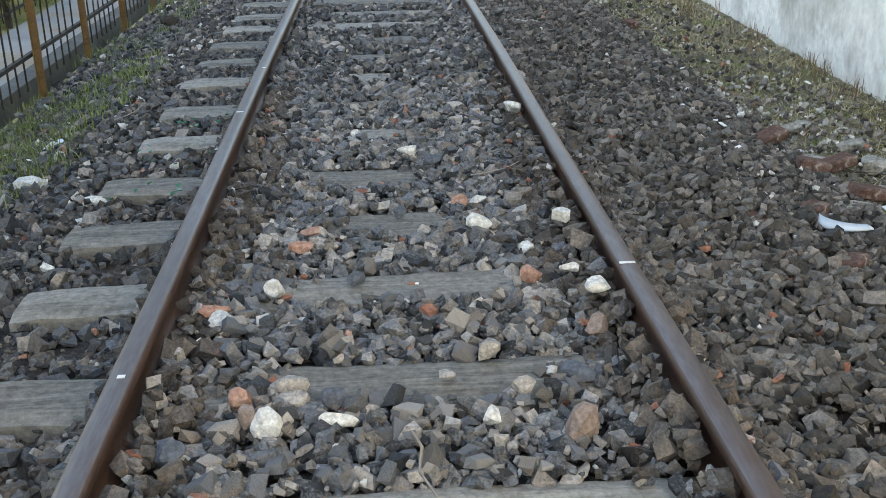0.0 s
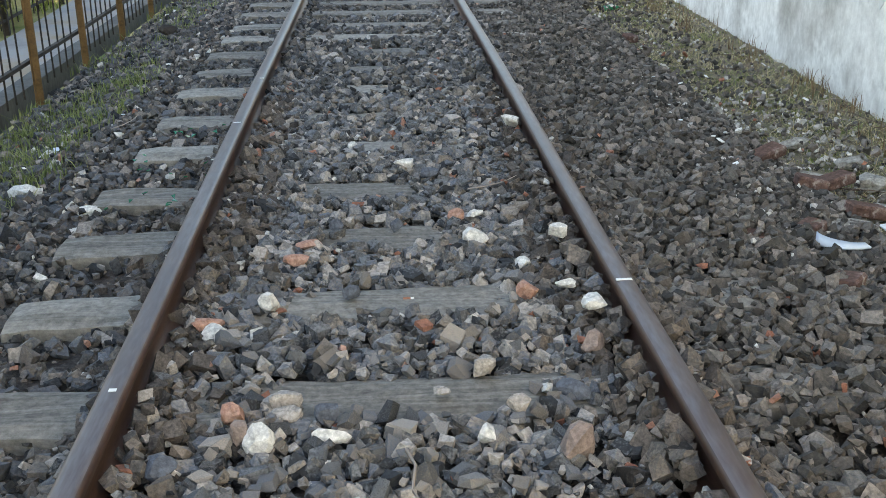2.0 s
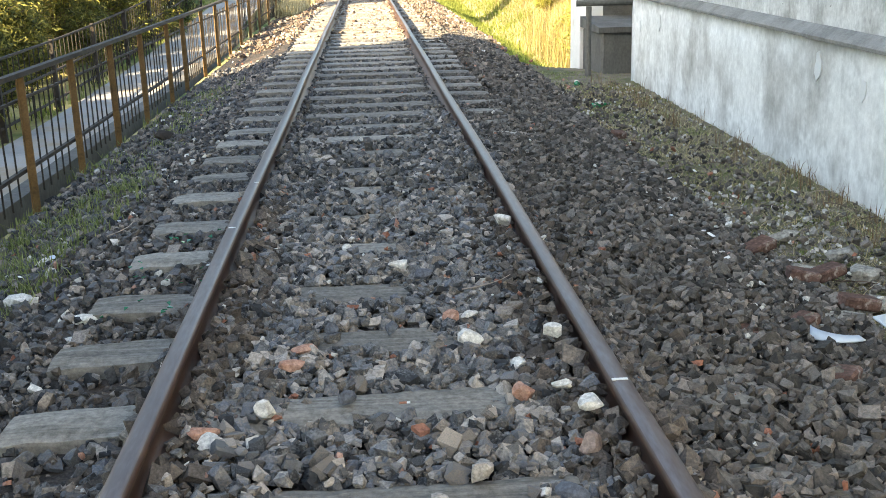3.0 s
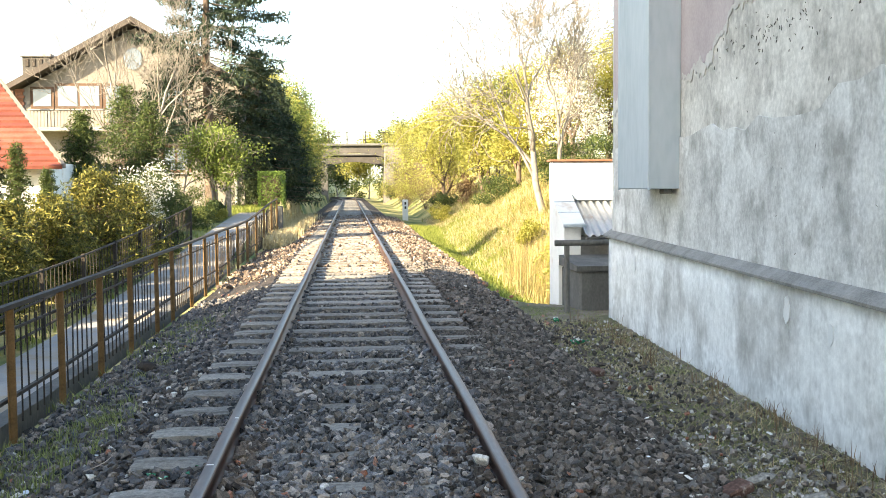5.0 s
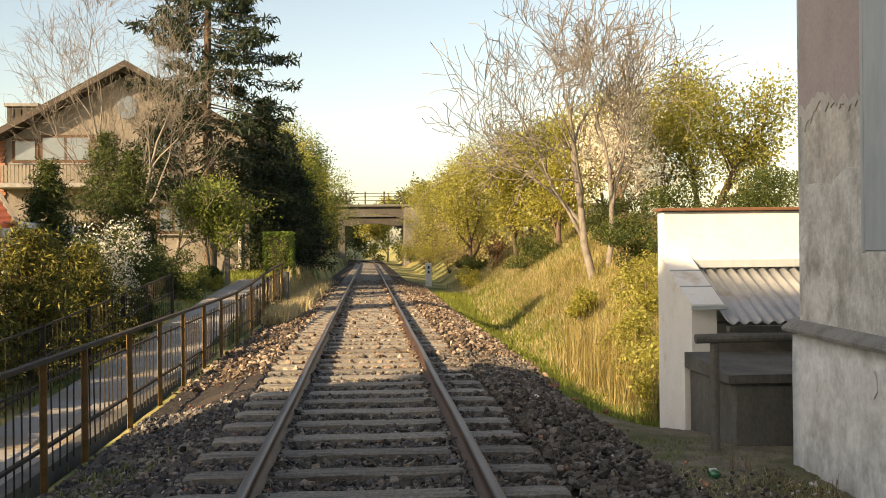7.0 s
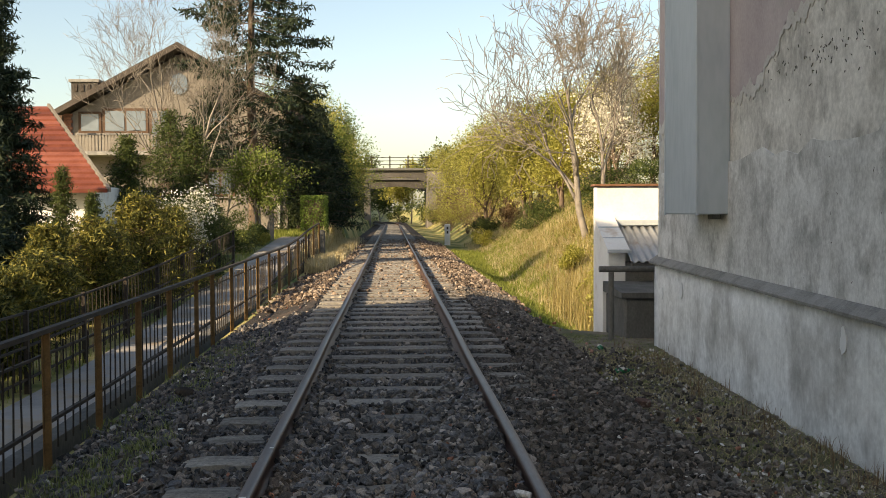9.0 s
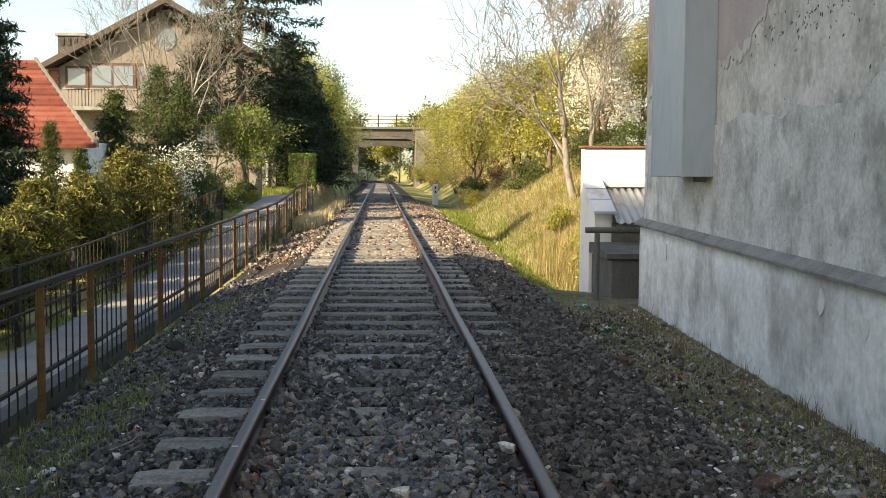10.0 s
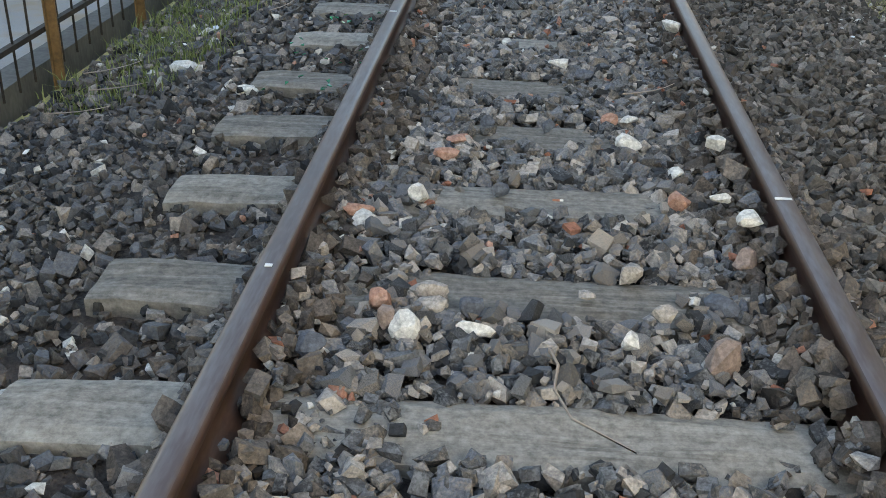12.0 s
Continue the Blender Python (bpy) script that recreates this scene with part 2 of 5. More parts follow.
tagged(new("path", mesh_from("path", V, F, M_PATH, True)), "grey worn asphalt footpath beside the railway", "path", kind="structure")

# ---- track ----
track = thing("railway_track", "single railway track with rusty rails on weathered wooden sleepers", "railway track")


def bend(y):
    """The track leaves the straight far beyond the bridge."""
    return -0.0022 * np.clip(y - 118, 0, None) ** 2


RAIL = [(-0.0625, 0.0), (-0.0625, 0.012), (-0.02, 0.026), (-0.009, 0.045), (-0.009, 0.10), (-0.034, 0.115), (-0.036, 0.138),
        (-0.030, 0.147), (-0.018, 0.1515), (0.018, 0.1515), (0.030, 0.147), (0.036, 0.138), (0.034, 0.115), (0.009, 0.10), (0.009, 0.045), (0.02, 0.026), (0.0625, 0.012), (0.0625, 0.0)]
for side in (-1, 1):
    stations = lines((-3, 40, 0.5), (40, 116, 4), (116, 200, 4))
    V, F, n = [], [], len(RAIL)
    for y in stations:
        dx = bend(y) + 0.004 * math.sin(y * 0.9 + side)
        V += [(side * 0.753 + dx + u, y, v) for u, v in RAIL]
    for k in range(len(stations) - 1):
        F += [(k * n + i, k * n + (i + 1) % n, (k + 1) * n + (i + 1) % n, (k + 1) * n + i) for i in range(n)]
    me = mesh_from("rail", V, F, [M_RAIL, M_HEAD])
    for p in me.polygons:
        p.material_index = 1 if (p.index % n) in (7, 8, 9) else 0
        p.use_smooth = (p.index % n) not in (0, 17)
    part("rail", me, None, track, "rusty brown steel rail with a worn head")

NEAR = [-0.05, 0.6, 1.27, 1.93, 2.60, 3.25, 3.93, 4.58, 5.21, 5.94, 6.61, 7.35, 8.02, 8.70, 9.36, 10.01, 10.71, 11.41, 12.11, 12.80, 13.52, 14.26, 14.95]
SLEEPERS = NEAR + [14.95 + 0.69 * k for k in range(1, 200) if 14.95 + 0.69 * k < 150]
rng = np.random.default_rng(7)


def sleeper_mesh(seed):
    r = np.random.default_rng(seed)
    bm = bmesh.new()
    bmesh.ops.create_grid(bm, x_segments=26, y_segments=5, size=1)
    for v in bm.verts:
        u, w = v.co.x, v.co.y
        v.co.x, v.co.y = u * 1.3, w * 0.128
        edge = max(0, abs(w) - 0.75) * 0.05
        v.co.z = -edge + 0.005 * math.sin(u * 9 + seed) * math.cos(w * 3) + r.uniform(-0.003, 0.003) - (0.012 * (abs(u) > 0.97))
        if abs(w) > 0.9:
            v.co.y += r.uniform(-0.006, 0.006)
    rim = [e for e in bm.edges if e.is_boundary]
    ext = bmesh.ops.extrude_edge_only(bm, edges=rim)
    for v in ext["geom"]:
        if isinstance(v, bmesh.types.BMVert):
            v.co.z = -0.15
    me = bpy.data.meshes.new("sleeper")
    bm.to_mesh(me)
    bm.free()
    me.materials.append(M_SLEEPER)
    return me


SLEEPER_MESHES = [sleeper_mesh(i) for i in range(8)]
for k, y in enumerate(SLEEPERS):
    ob = part("sleeper", SLEEPER_MESHES[(k * 5 + k // 7) % 8], None, track, "grey weathered wooden sleeper" if k == 0 else "")
    ob.matrix_basis = pose(bend(y) + rng.uniform(-0.02, 0.02), y, rng.uniform(-0.004, 0.004), 0, 0, rng.uniform(-0.7, 0.7) + (180 if k % 3 == 0 else 0))

# how far each of the near sleepers lies bare between the rails
BARE = {4: (-0.3, 0.6), 5: (-0.33, 0.42), 6: (-0.36, 0.40), 7: (-0.27, 0.17), 8: (-0.37, 0.1), 9: (-0.24, 0.1), 10: (-0.2, 0.12), 11: (-0.22, 0.02), 12: (-0.28, 0.12),
        13: (-0.36, 0.3), 14: (-0.4, 0.3), 15: (-0.46, 0.45)}


# ---- stones ----
def rock_shapes(n, seed):
    """Broken stones: blocky hulls with knocked-off corners."""
    r, out = np.random.default_rng(seed), []
    for _ in range(n):
        bm = bmesh.new()
        corners = np.array([(i, j, k) for i in (-1, 1) for j in (-1, 1) for k in (-1, 1)], float)
        corners = corners * 0.62 + r.normal(0, 0.17, (8, 3))
        chip = corners[r.integers(0, 8, 2)] * np.array([0.55, 1.05, 1.0]) + r.normal(0, 0.1, (2, 3))
        pts = np.concatenate([corners, chip]) * np.array([r.uniform(1.0, 1.25), r.uniform(0.75, 1.0), r.uniform(0.5, 0.8)])
        for p in pts:
            bm.verts.new(p)
        bmesh.ops.convex_hull(bm, input=bm.verts)
        for v in [v for v in bm.verts if not v.link_faces]:
            bm.verts.remove(v)
        bm.verts.index_update()
        out.append((np.array([v.co[:] for v in bm.verts]), np.array([[v.index for v in f.verts] for f in bm.faces])))
        bm.free()
    return out


ROCKS = rock_shapes(36, 3)
STONE_MESHES = [mesh_from("stone", rv, rf, M_LOOSE) for rv, rf in ROCKS]


def stones(name, x, y, z, size, seed, material, label, flat=0.6):
    """Many stones in one mesh."""
    r = np.random.default_rng(seed)
    V, F, base = [], [], 0
    kinds = r.integers(0, len(ROCKS), len(x))
    for k, (rv, rf) in enumerate(ROCKS):
        at = np.nonzero(kinds == k)[0]
        if not len(at):
            continue
        a, b, c = r.uniform(0, 2 * np.pi, len(at)), r.normal(0, flat, len(at)), r.normal(0, flat, len(at))
        ca, sa, cb, sb, cc, sc = np.cos(a), np.sin(a), np.cos(b), np.sin(b), np.cos(c), np.sin(c)
        R = np.stack([np.stack([ca * cb, ca * sb * sc - sa * cc, ca * sb * cc + sa * sc], -1),
                      np.stack([sa * cb, sa * sb * sc + ca * cc, sa * sb * cc - ca * sc], -1),
                      np.stack([-sb, cb * sc, cb * cc], -1)], 1)
        P = np.einsum("nij,mj->nmi", R, rv) * size[at][:, None, None] + np.stack([x[at], y[at], z[at]], -1)[:, None, :]
        V.append(P.reshape(-1, 3))
        F.append((rf[None] + (base + np.arange(len(at)) * len(rv))[:, None, None]).reshape(-1, 3))
        base += len(at) * len(rv)
    return tagged(new(name, mesh_from(name, np.concatenate(V), np.concatenate(F), material)), label, "stones", kind="stuff")


def spread(n, x0, x1, y0, y1, seed):
    r = np.random.default_rng(seed)
    return r.uniform(x0, x1, n), r.uniform(y0, y1, n), r


def bare(x, y):
    """Where sleepers and rails stay free of stones."""
    free = np.zeros(len(x), bool)
    for k, s in enumerate(SLEEPERS[:60]):
        on = np.abs(y - s) < 0.128
        a, b = BARE.get(k, (-0.62, 0.60) if k > 20 else (-0.48, 0.46) if k > 10 else (-0.3, 0.3))
        wob = 0.05 * np.sin(y * 40 + k) + 0.04 * np.sin(x * 60 + k)
        free |= on & (x > a + wob) & (x < b + wob)
        if k < 30:
            free |= on & (x > -1.33) & (x < -0.88 + wob * 0.5)
        if 14 < k < 30:
            free |= on & (x > 0.98 + wob) & (x < 1.16 + wob)
    return free | (np.abs(np.abs(x) - 0.753) < 0.040)


def ballast_top(x, y):
    """Height of the heap of stones."""
    far = smoothstep(7.5, 13, y)
    between = np.abs(x) < 0.7
    heap = np.where(between, 0.006 - 0.048 * far, np.where(x < 0, -0.035 - 0.02 * far, 0.01 - 0.05 * far * (x < 1.35)))
    heap = heap + 0.045 * np.exp(-((x + 0.68) / 0.045) ** 2)
    heap = heap + 0.06 * np.exp(-((np.abs(x) - 0.82) / 0.05) ** 2) * (1 - 0.6 * far) + 0.07 * np.exp(-((x - 0.68) / 0.05) ** 2) * (1 - 0.5 * far)
    return ground_z(x, y) + 0.062 + heap + 0.02 * smoothstep(17, 22, y)


def lay(count, x0, x1, y0, y1, seed, size, name, material, label, rusty=False):
    x, y, r = spread(count, x0, x1, y0, y1, seed)
    ok = ~bare(x, y)
    x, y = x[ok], y[ok]
    s = np.clip(r.lognormal(math.log(size), 0.36, len(x)), size * 0.4, size * 2.1)
    z = ballast_top(x, y) + r.uniform(-0.04, 0.012, len(x))
    if rusty:
        loose = np.nonzero((y > 2.7) & (y < 4.1) & (np.abs(x) < 0.55) & (z > ballast_top(x, y) - 0.006))[0][:300]
        for i in loose:
            ob = part("stone", STONE_MESHES[i % len(STONE_MESHES)], None, bed)
            ob.matrix_basis = pose(x[i], y[i], z[i] + 0.004, *r.normal(0, 24, 2), r.uniform(0, 360)) @ Matrix.Scale(s[i], 4)
        x, y, z, s = (np.delete(v, loose) for v in (x, y, z, s))
        near = r.uniform(0, 1, len(x)) < 0.85 * smoothstep(0.40, 0.68, np.abs(x))
        stones(name, x[near], y[near], z[near], s[near] * 1.08, seed + 2, M_RUSTY, "brown rust-dusted stones beside the rails")
        x, y, z, s = x[~near], y[~near], z[~near], s[~near]
    return stones(name, x, y, z, s, seed + 1, material, label)


lay(3500, -1.0, 1.0, 1.4, 6.5, 21, 0.011, "fine_gravel", M_STONE, "small chips filling the gaps between larger stones")
lay(6000, -2.5, -0.9, 2.5, 10.0, 22, 0.012, "fine_gravel", M_BROWN, "small dark chips on the shoulder by the fence")
lay(15500, -0.98, 0.92, 1.2, 7.0, 11, 0.0228, "ballast_stones", M_STONE, "angular grey crushed stones heaped between the rails", rusty=True)
lay(21000, -1.35, 0.95, 7.0, 20.0, 12, 0.0235, "ballast_stones", M_MID, "darker crushed stones around the sleepers")
lay(15000, -2.5, -0.85, 2.0, 18.0, 13, 0.023, "ballast_stones", M_SHOULDER, "grey crushed stones on the shoulder beside the rail")
lay(900, 2.2, 2.9, 3.0, 13.5, 24, 0.016, "ballast_stones", M_BROWN, "loose brown stones strewn over the soil")
lay(380, 1.9, 3.2, 3.5, 13.5, 25, 0.012, "plaster_crumbs", M_PALE, "crumbs of pale plaster below the wall")
lay(21000, 0.85, 2.15, 1.5, 12.0, 14, 0.0205, "ballast_stones", M_BROWN, "dull brown crushed stones on the shoulder beside the rail")
lay(2600, -0.9, 0.92, 6.9, 10.5, 19, 0.0245, "ballast_stones", M_STONE, "angular grey crushed stones thinning out along the track")
lay(9000, 0.85, 2.3, 12.0, 22.0, 15, 0.026, "ballast_stones", M_BROWN, "dull brown crushed stones at the edge of the track")
lay(15000, -2.6, 2.6, 20.0, 60.0, 16, 0.034, "ballast_stones", M_SUNLIT, "crushed stones along the track, coloured in sunlit reddish tones")
lay(300, -0.9, 0.92, 2.2, 7.5, 71, 0.0145, "pale_stones", M_PALE, "small pale limestone chips between the rails")
lay(260, -0.9, 0.92, 2.2, 7.5, 72, 0.017, "brick_fragments", M_BRICK, "small orange brick chips between the rails")
lay(420, 1.5, 2.7, 4.2, 7.8, 73, 0.012, "plaster_crumbs", M_PALE, "pale plaster crumbs strewn over the brown stones")
lay(330, -2.45, -0.9, 2.5, 14.0, 27, 0.019, "pale_stones", M_PALE, "pale limestone lumps on the shoulder by the fence")
lay(520, -2.4, 2.3, 1.5, 20.0, 17, 0.017, "pale_stones", M_PALE, "scattered pale limestone lumps in the ballast")
lay(420, -2.3, 2.6, 1.5, 22.0, 18, 0.02, "brick_fragments", M_BRICK, "scattered orange brick fragments in the ballast")

# ---- the rendered building beside the track ----
M_WALL = mat("stained_render", [(0.35, 0.335, 0.305), (0.61, 0.59, 0.545), (0.79, 0.77, 0.72)], scale=1.7, fine=22, rough=0.93, bump=0.9, depth=0.012,
             stretch=(1, 1, 0.8), stain=(0.31, 0.295, 0.265), stain_scale=2.6, stain_at=(0.49, 0.68), grain=18)
M_PLINTH = mat("pale_blue_render", [(0.50, 0.505, 0.49), (0.71, 0.72, 0.705), (0.82, 0.83, 0.82)], scale=2.2, fine=20, rough=0.93, bump=0.5, depth=0.01,
               stretch=(1, 1, 0.8), stain=(0.34, 0.335, 0.315), stain_scale=1.2, stain_at=(0.47, 0.68), grain=10)
M_MAUVE = mat("mauve_paint", [(0.34, 0.285, 0.285), (0.43, 0.37, 0.37), (0.50, 0.45, 0.44)], scale=1.5, fine=30, rough=0.9, bump=0.3, stain=(0.36, 0.34, 0.32), stain_scale=1.0, stain_at=(0.58, 0.7))
M_LEDGE = mat("concrete_ledge", [(0.13, 0.127, 0.12), (0.24, 0.235, 0.222), (0.34, 0.33, 0.312)], scale=4, fine=60, rough=0.93, bump=0.5)
M_SHEET = mat("galvanised_sheet", [(0.36, 0.41, 0.445), (0.45, 0.50, 0.53), (0.52, 0.56, 0.59)], scale=1.2, fine=14, rough=0.6, metal=0.15, bump=0.08, stretch=(1, 1, 0.3))
M_FLAKE = mat("bare_white_plaster", [(0.60, 0.62, 0.62), (0.70, 0.71, 0.70)], scale=12, fine=80, rough=0.95, bump=0.4)
M_DARK = mat("dark_concrete", [(0.06, 0.06, 0.058), (0.11, 0.108, 0.10), (0.17, 0.165, 0.155)], scale=3, fine=40, rough=0.95, bump=0.6, stretch=(1, 1, 0.5))
WM, WC = 0.0354, 3.018          # the wall's line: x = WM * y + WC


def wallx(y):
    return WM * y + WC


hall = thing("hall_building", "grey rendered building with a stained wall and pale plinth", "building")


def slab(y0, y1, z0, z1, out, deep, step=0.25, seed=0, rough=0.006):
    """A piece of the wall with a slightly uneven face towards the track."""
    ny, nz = max(2, int((y1 - y0) / step)), max(2, int((z1 - z0) / step))
    bm = bmesh.new()
    grid = [[bm.verts.new((wallx(y0 + (y1 - y0) * i / ny) - out + rough * noise.noise((i * 0.9 + seed, j * 0.9, 3)), y0 + (y1 - y0) * i / ny, z0 + (z1 - z0) * j / nz))
             for j in range(nz + 1)] for i in range(ny + 1)]
    for i in range(ny):
        for j in range(nz):
            bm.faces.new((grid[i][j], grid[i][j + 1], grid[i + 1][j + 1], grid[i + 1][j])).smooth = True
    rim = [e for e in bm.edges if e.is_boundary]
    ext = bmesh.ops.extrude_edge_only(bm, edges=rim)
    for v in ext["geom"]:
        if isinstance(v, bmesh.types.BMVert):
            v.co.x += deep
    bmesh.ops.recalc_face_normals(bm, faces=bm.faces)
    return bm


part("plinth", slab(-4, 14.40, -0.6, 0.84, 0.05, 0.5, seed=2), M_PLINTH, hall, "pale blue-grey rendered plinth with peeling patches")
part("wall", slab(-4, 14.36, 0.84, 6.6, 0.0, 0.4, seed=5, rough=0.002), M_WALL, hall, "grey render with stains and cracks")
part("wall", box(3.9, 10, -4, 14.3, -0.6, 6.6), M_WALL, hall)
bm = prism([(0.02, 0.79), (-0.115, 0.79), (-0.12, 0.815), (-0.10, 0.835), (0.0, 0.90), (0.02, 0.90)], "y", -4, 14.46)
for v in bm.verts:
    v.co.x += wallx(v.co.y)
    v.co.z += 0.03 + 0.008 * (v.co.y - 8)
part("ledge", bm, M_LEDGE, hall, "sloping concrete ledge with chipped edge")
bm = box(3.2, 10.3, -4.2, 14.6, 6.6, 6.8)
part("roof", bm, M_DARK, hall)
def coat(name, y0, y1, low, high, out, material, label, steps=60):
    """A layer on the wall between two ragged lines."""
    bm = bmesh.new()
    rows = []
    for i in range(steps + 1):
        y = y0 + (y1 - y0) * i / steps
        rows.append([bm.verts.new((wallx(y) - out, y, float(low(y)))), bm.verts.new((wallx(y) - out, y, float(high(y))))])
    for a, b in zip(rows, rows[1:]):
        bm.faces.new((a[0], a[1], b[1], b[0]))
    geo = bmesh.ops.extrude_face_region(bm, geom=bm.faces[:])
    for v in geo["geom"]:
        if isinstance(v, bmesh.types.BMVert):
            v.co.x += out + 0.01
    bmesh.ops.recalc_face_normals(bm, faces=bm.faces)
    part(name, bm, material, hall, label)


def ragged(y, seed):
    return 0.05 * math.sin(y * 4.1 + seed) + 0.03 * math.sin(y * 11.3 + seed * 2) + 0.018 * math.sin(y * 29 + seed) + 0.012 * math.sin(y * 61)


def paint_line(y):
    return 2.58 + 0.75 * smoothstep(11.4, 8.3, y) + 0.08 * smoothstep(12, 14, y) + ragged(y, 1)


M_COAT = mat("grey_patch_render", [(0.36, 0.36, 0.345), (0.60, 0.60, 0.58), (0.77, 0.77, 0.75)], scale=2.2, fine=30, rough=0.93, bump=0.8, depth=0.015,
             stretch=(1, 1.1, 0.9), stain=(0.33, 0.325, 0.305), stain_scale=2.6, stain_at=(0.48, 0.66), grain=18)
M_CREAM = mat("pale_scraped_render", [(0.38, 0.365, 0.34), (0.52, 0.505, 0.475), (0.62, 0.605, 0.57)], scale=4, fine=50, rough=0.9, bump=0.3)
coat("render_coat", -4, 14.3, lambda y: 0.885, lambda y: 2.08 + 0.8 * ragged(y, 4) + 0.25 * smoothstep(8.5, 6.0, y), 0.022, M_COAT, "newer grey render coat with drips")
coat("paint_patch", 7.9, 14.3, paint_line, lambda y: 6.5, 0.007, M_MAUVE, "faded mauve paint layer with a ragged edge")
coat("paint_edge", 7.9, 14.3, lambda y: paint_line(y) - 0.07 - 0.04 * math.sin(y * 5) - 0.025 * math.sin(y * 17) - 0.02 * math.sin(y * 47) - 0.012 * math.sin(y * 113), lambda y: paint_line(y) + 0.02 + 0.02 * math.sin(y * 23), 0.010, M_CREAM, "pale scraped band below the old paint", 240)
M_CRACK = mat("open_crack", [(0.07, 0.065, 0.06), (0.13, 0.12, 0.11)], scale=10, fine=60, rough=1.0, bump=0)
rc = np.random.default_rng(31)
for k in range(100):
    y, z = rc.normal(8.5, 0.7), rc.normal(2.75, 0.10) if k % 5 else rc.uniform(1.0, 2.4)
    h, w = rc.uniform(0.008, 0.032), rc.uniform(0.0008, 0.0026)
    bend_y = rc.normal(0, 0.02)
    bm = prism([(y, z), (y + w, z + h * 0.4), (y + bend_y, z + h), (y - w + bend_y * 0.5, z + h * 0.5)], "x", 0, 0.02)
    for v in bm.verts:
        v.co.x += wallx(v.co.y) - (0.0235 if z < 2.0 else 0.006)
    part("crack", bm, M_CRACK, hall)


def flake(y, z, w, h, seed):
    r = np.random.default_rng(seed)
    pts = [(y + w * math.cos(a) * r.uniform(0.7, 1.1), z + h * math.sin(a) * r.uniform(0.75, 1.1)) for a in np.linspace(0, 2 * np.pi, 15)[:-1]]
    bm = prism(pts, "x", 0, 0.008)
    for v in bm.verts:
        v.co.x += wallx(v.co.y) - 0.058
    part("plaster_scar", bm, M_FLAKE, hall, "white scar where the render has flaked")


for k, (y, z, w, h) in enumerate(((8.06, 0.62, 0.06, 0.11), (7.27, 0.55, 0.05, 0.08), (12.9, 0.62, 0.05, 0.10), (13.9, 0.52, 0.03, 0.08))):
    flake(y, z, w, h, k)

duct = thing("metal_duct", "tall grey sheet-metal duct fixed to the wall", "duct")
part("casing", box(wallx(11.1) - 0.345, wallx(11.1) - 0.002, 11.1, 12.32, 1.53, 6.4, 0.01), M_SHEET, duct)
for y in (11.094,):
    part("seam", box(wallx(11.1) - 0.352, wallx(11.1) - 0.325, y, y + 0.03, 1.52, 6.4, 0.004), M_SHEET, duct)
part("seam", box(wallx(11.1) - 0.352, wallx(11.1) - 0.335, 12.29, 12.325, 1.52, 6.4, 0.004), M_SHEET, duct)
part("outlet", box(wallx(11.2) - 0.16, wallx(11.2) - 0.06, 11.2, 11.35, 1.48, 1.54, 0.01), M_DARK, duct)

# ---- lean-to beyond the building ----
M_WHITE = mat("white_wash", [(0.62, 0.62, 0.60), (0.74, 0.74, 0.72), (0.80, 0.80, 0.78)], scale=2, fine=30, rough=0.9, bump=0.3, stain=(0.52, 0.42, 0.33), stain_scale=1.5, stain_at=(0.58, 0.72))
M_TIN = mat("corrugated_tin", [(0.33, 0.34, 0.345), (0.42, 0.43, 0.44), (0.48, 0.49, 0.50)], scale=3, fine=30, rough=0.5, metal=0.35, bump=0.1, stain=(0.28, 0.22, 0.18), stain_scale=2, stain_at=(0.6, 0.75))
M_RUST = mat("rusty_flashing", [(0.12, 0.055, 0.035), (0.20, 0.10, 0.06), (0.26, 0.15, 0.09)], scale=8, fine=60, rough=0.8, metal=0.2, bump=0.3)
shed = thing("lean_to_shed", "white lean-to shed with a corrugated metal roof", "shed")
part("back_wall", box(3.32, 6.6, 17.55, 17.8, -1.4, 1.965), M_WHITE, shed, "whitewashed back wall with rust stains")
part("flashing", box(3.28, 6.7, 17.50, 17.85, 1.969, 2.005), M_RUST, shed, "rusty sheet along the wall top")
part("side_wall", prism([(16.5, -1.4), (16.5, 0.96), (17.545, 1.42), (17.545, -1.4)], "x", 3.30, 3.56), M_WHITE, shed)
part("coping", prism([(16.43, 0.955), (16.43, 0.985), (17.545, 1.475), (17.545, 1.445)], "x", 3.27, 3.61), M_WHITE, shed, "sloping pale sheet coping")
part("coping_lip", box(3.27, 3.63, 16.39, 16.44, 0.925, 0.975, 0.006), M_SHEET, shed, "bent sheet-metal drip edge")
for t in (0.33, 0.66):
    part("coping_seam", box(3.268, 3.612, 16.43 + 1.1 * t, 16.445 + 1.1 * t, 0.975 + 0.49 * t, 0.997 + 0.49 * t, 0.003), M_SHEET, shed)
bm = bmesh.new()
n = 220
rows = [[bm.verts.new((3.60 + 3.0 * i / n, y, z + 0.018 * math.cos(2 * np.pi * 3.0 * i / n / 0.12))) for y, z in ((16.3, 0.80), (16.9, 1.05), (17.54, 1.32))] for i in range(n + 1)]
for a, b in zip(rows, rows[1:]):
    for j in (0, 1):
        bm.faces.new((a[j], b[j], b[j + 1], a[j + 1])).smooth = True
geo = bmesh.ops.extrude_face_region(bm, geom=bm.faces[:])
for v in geo["geom"]:
    if isinstance(v, bmesh.types.BMVert):
        v.co.z -= 0.008
part("roof", bm, M_TIN, shed, "corrugated metal roof")
part("sheet_strip", box(3.60, 6.6, 17.49, 17.546, 1.33, 1.42, 0.005), M_SHEET, shed, "sheet-metal strip above the roof")
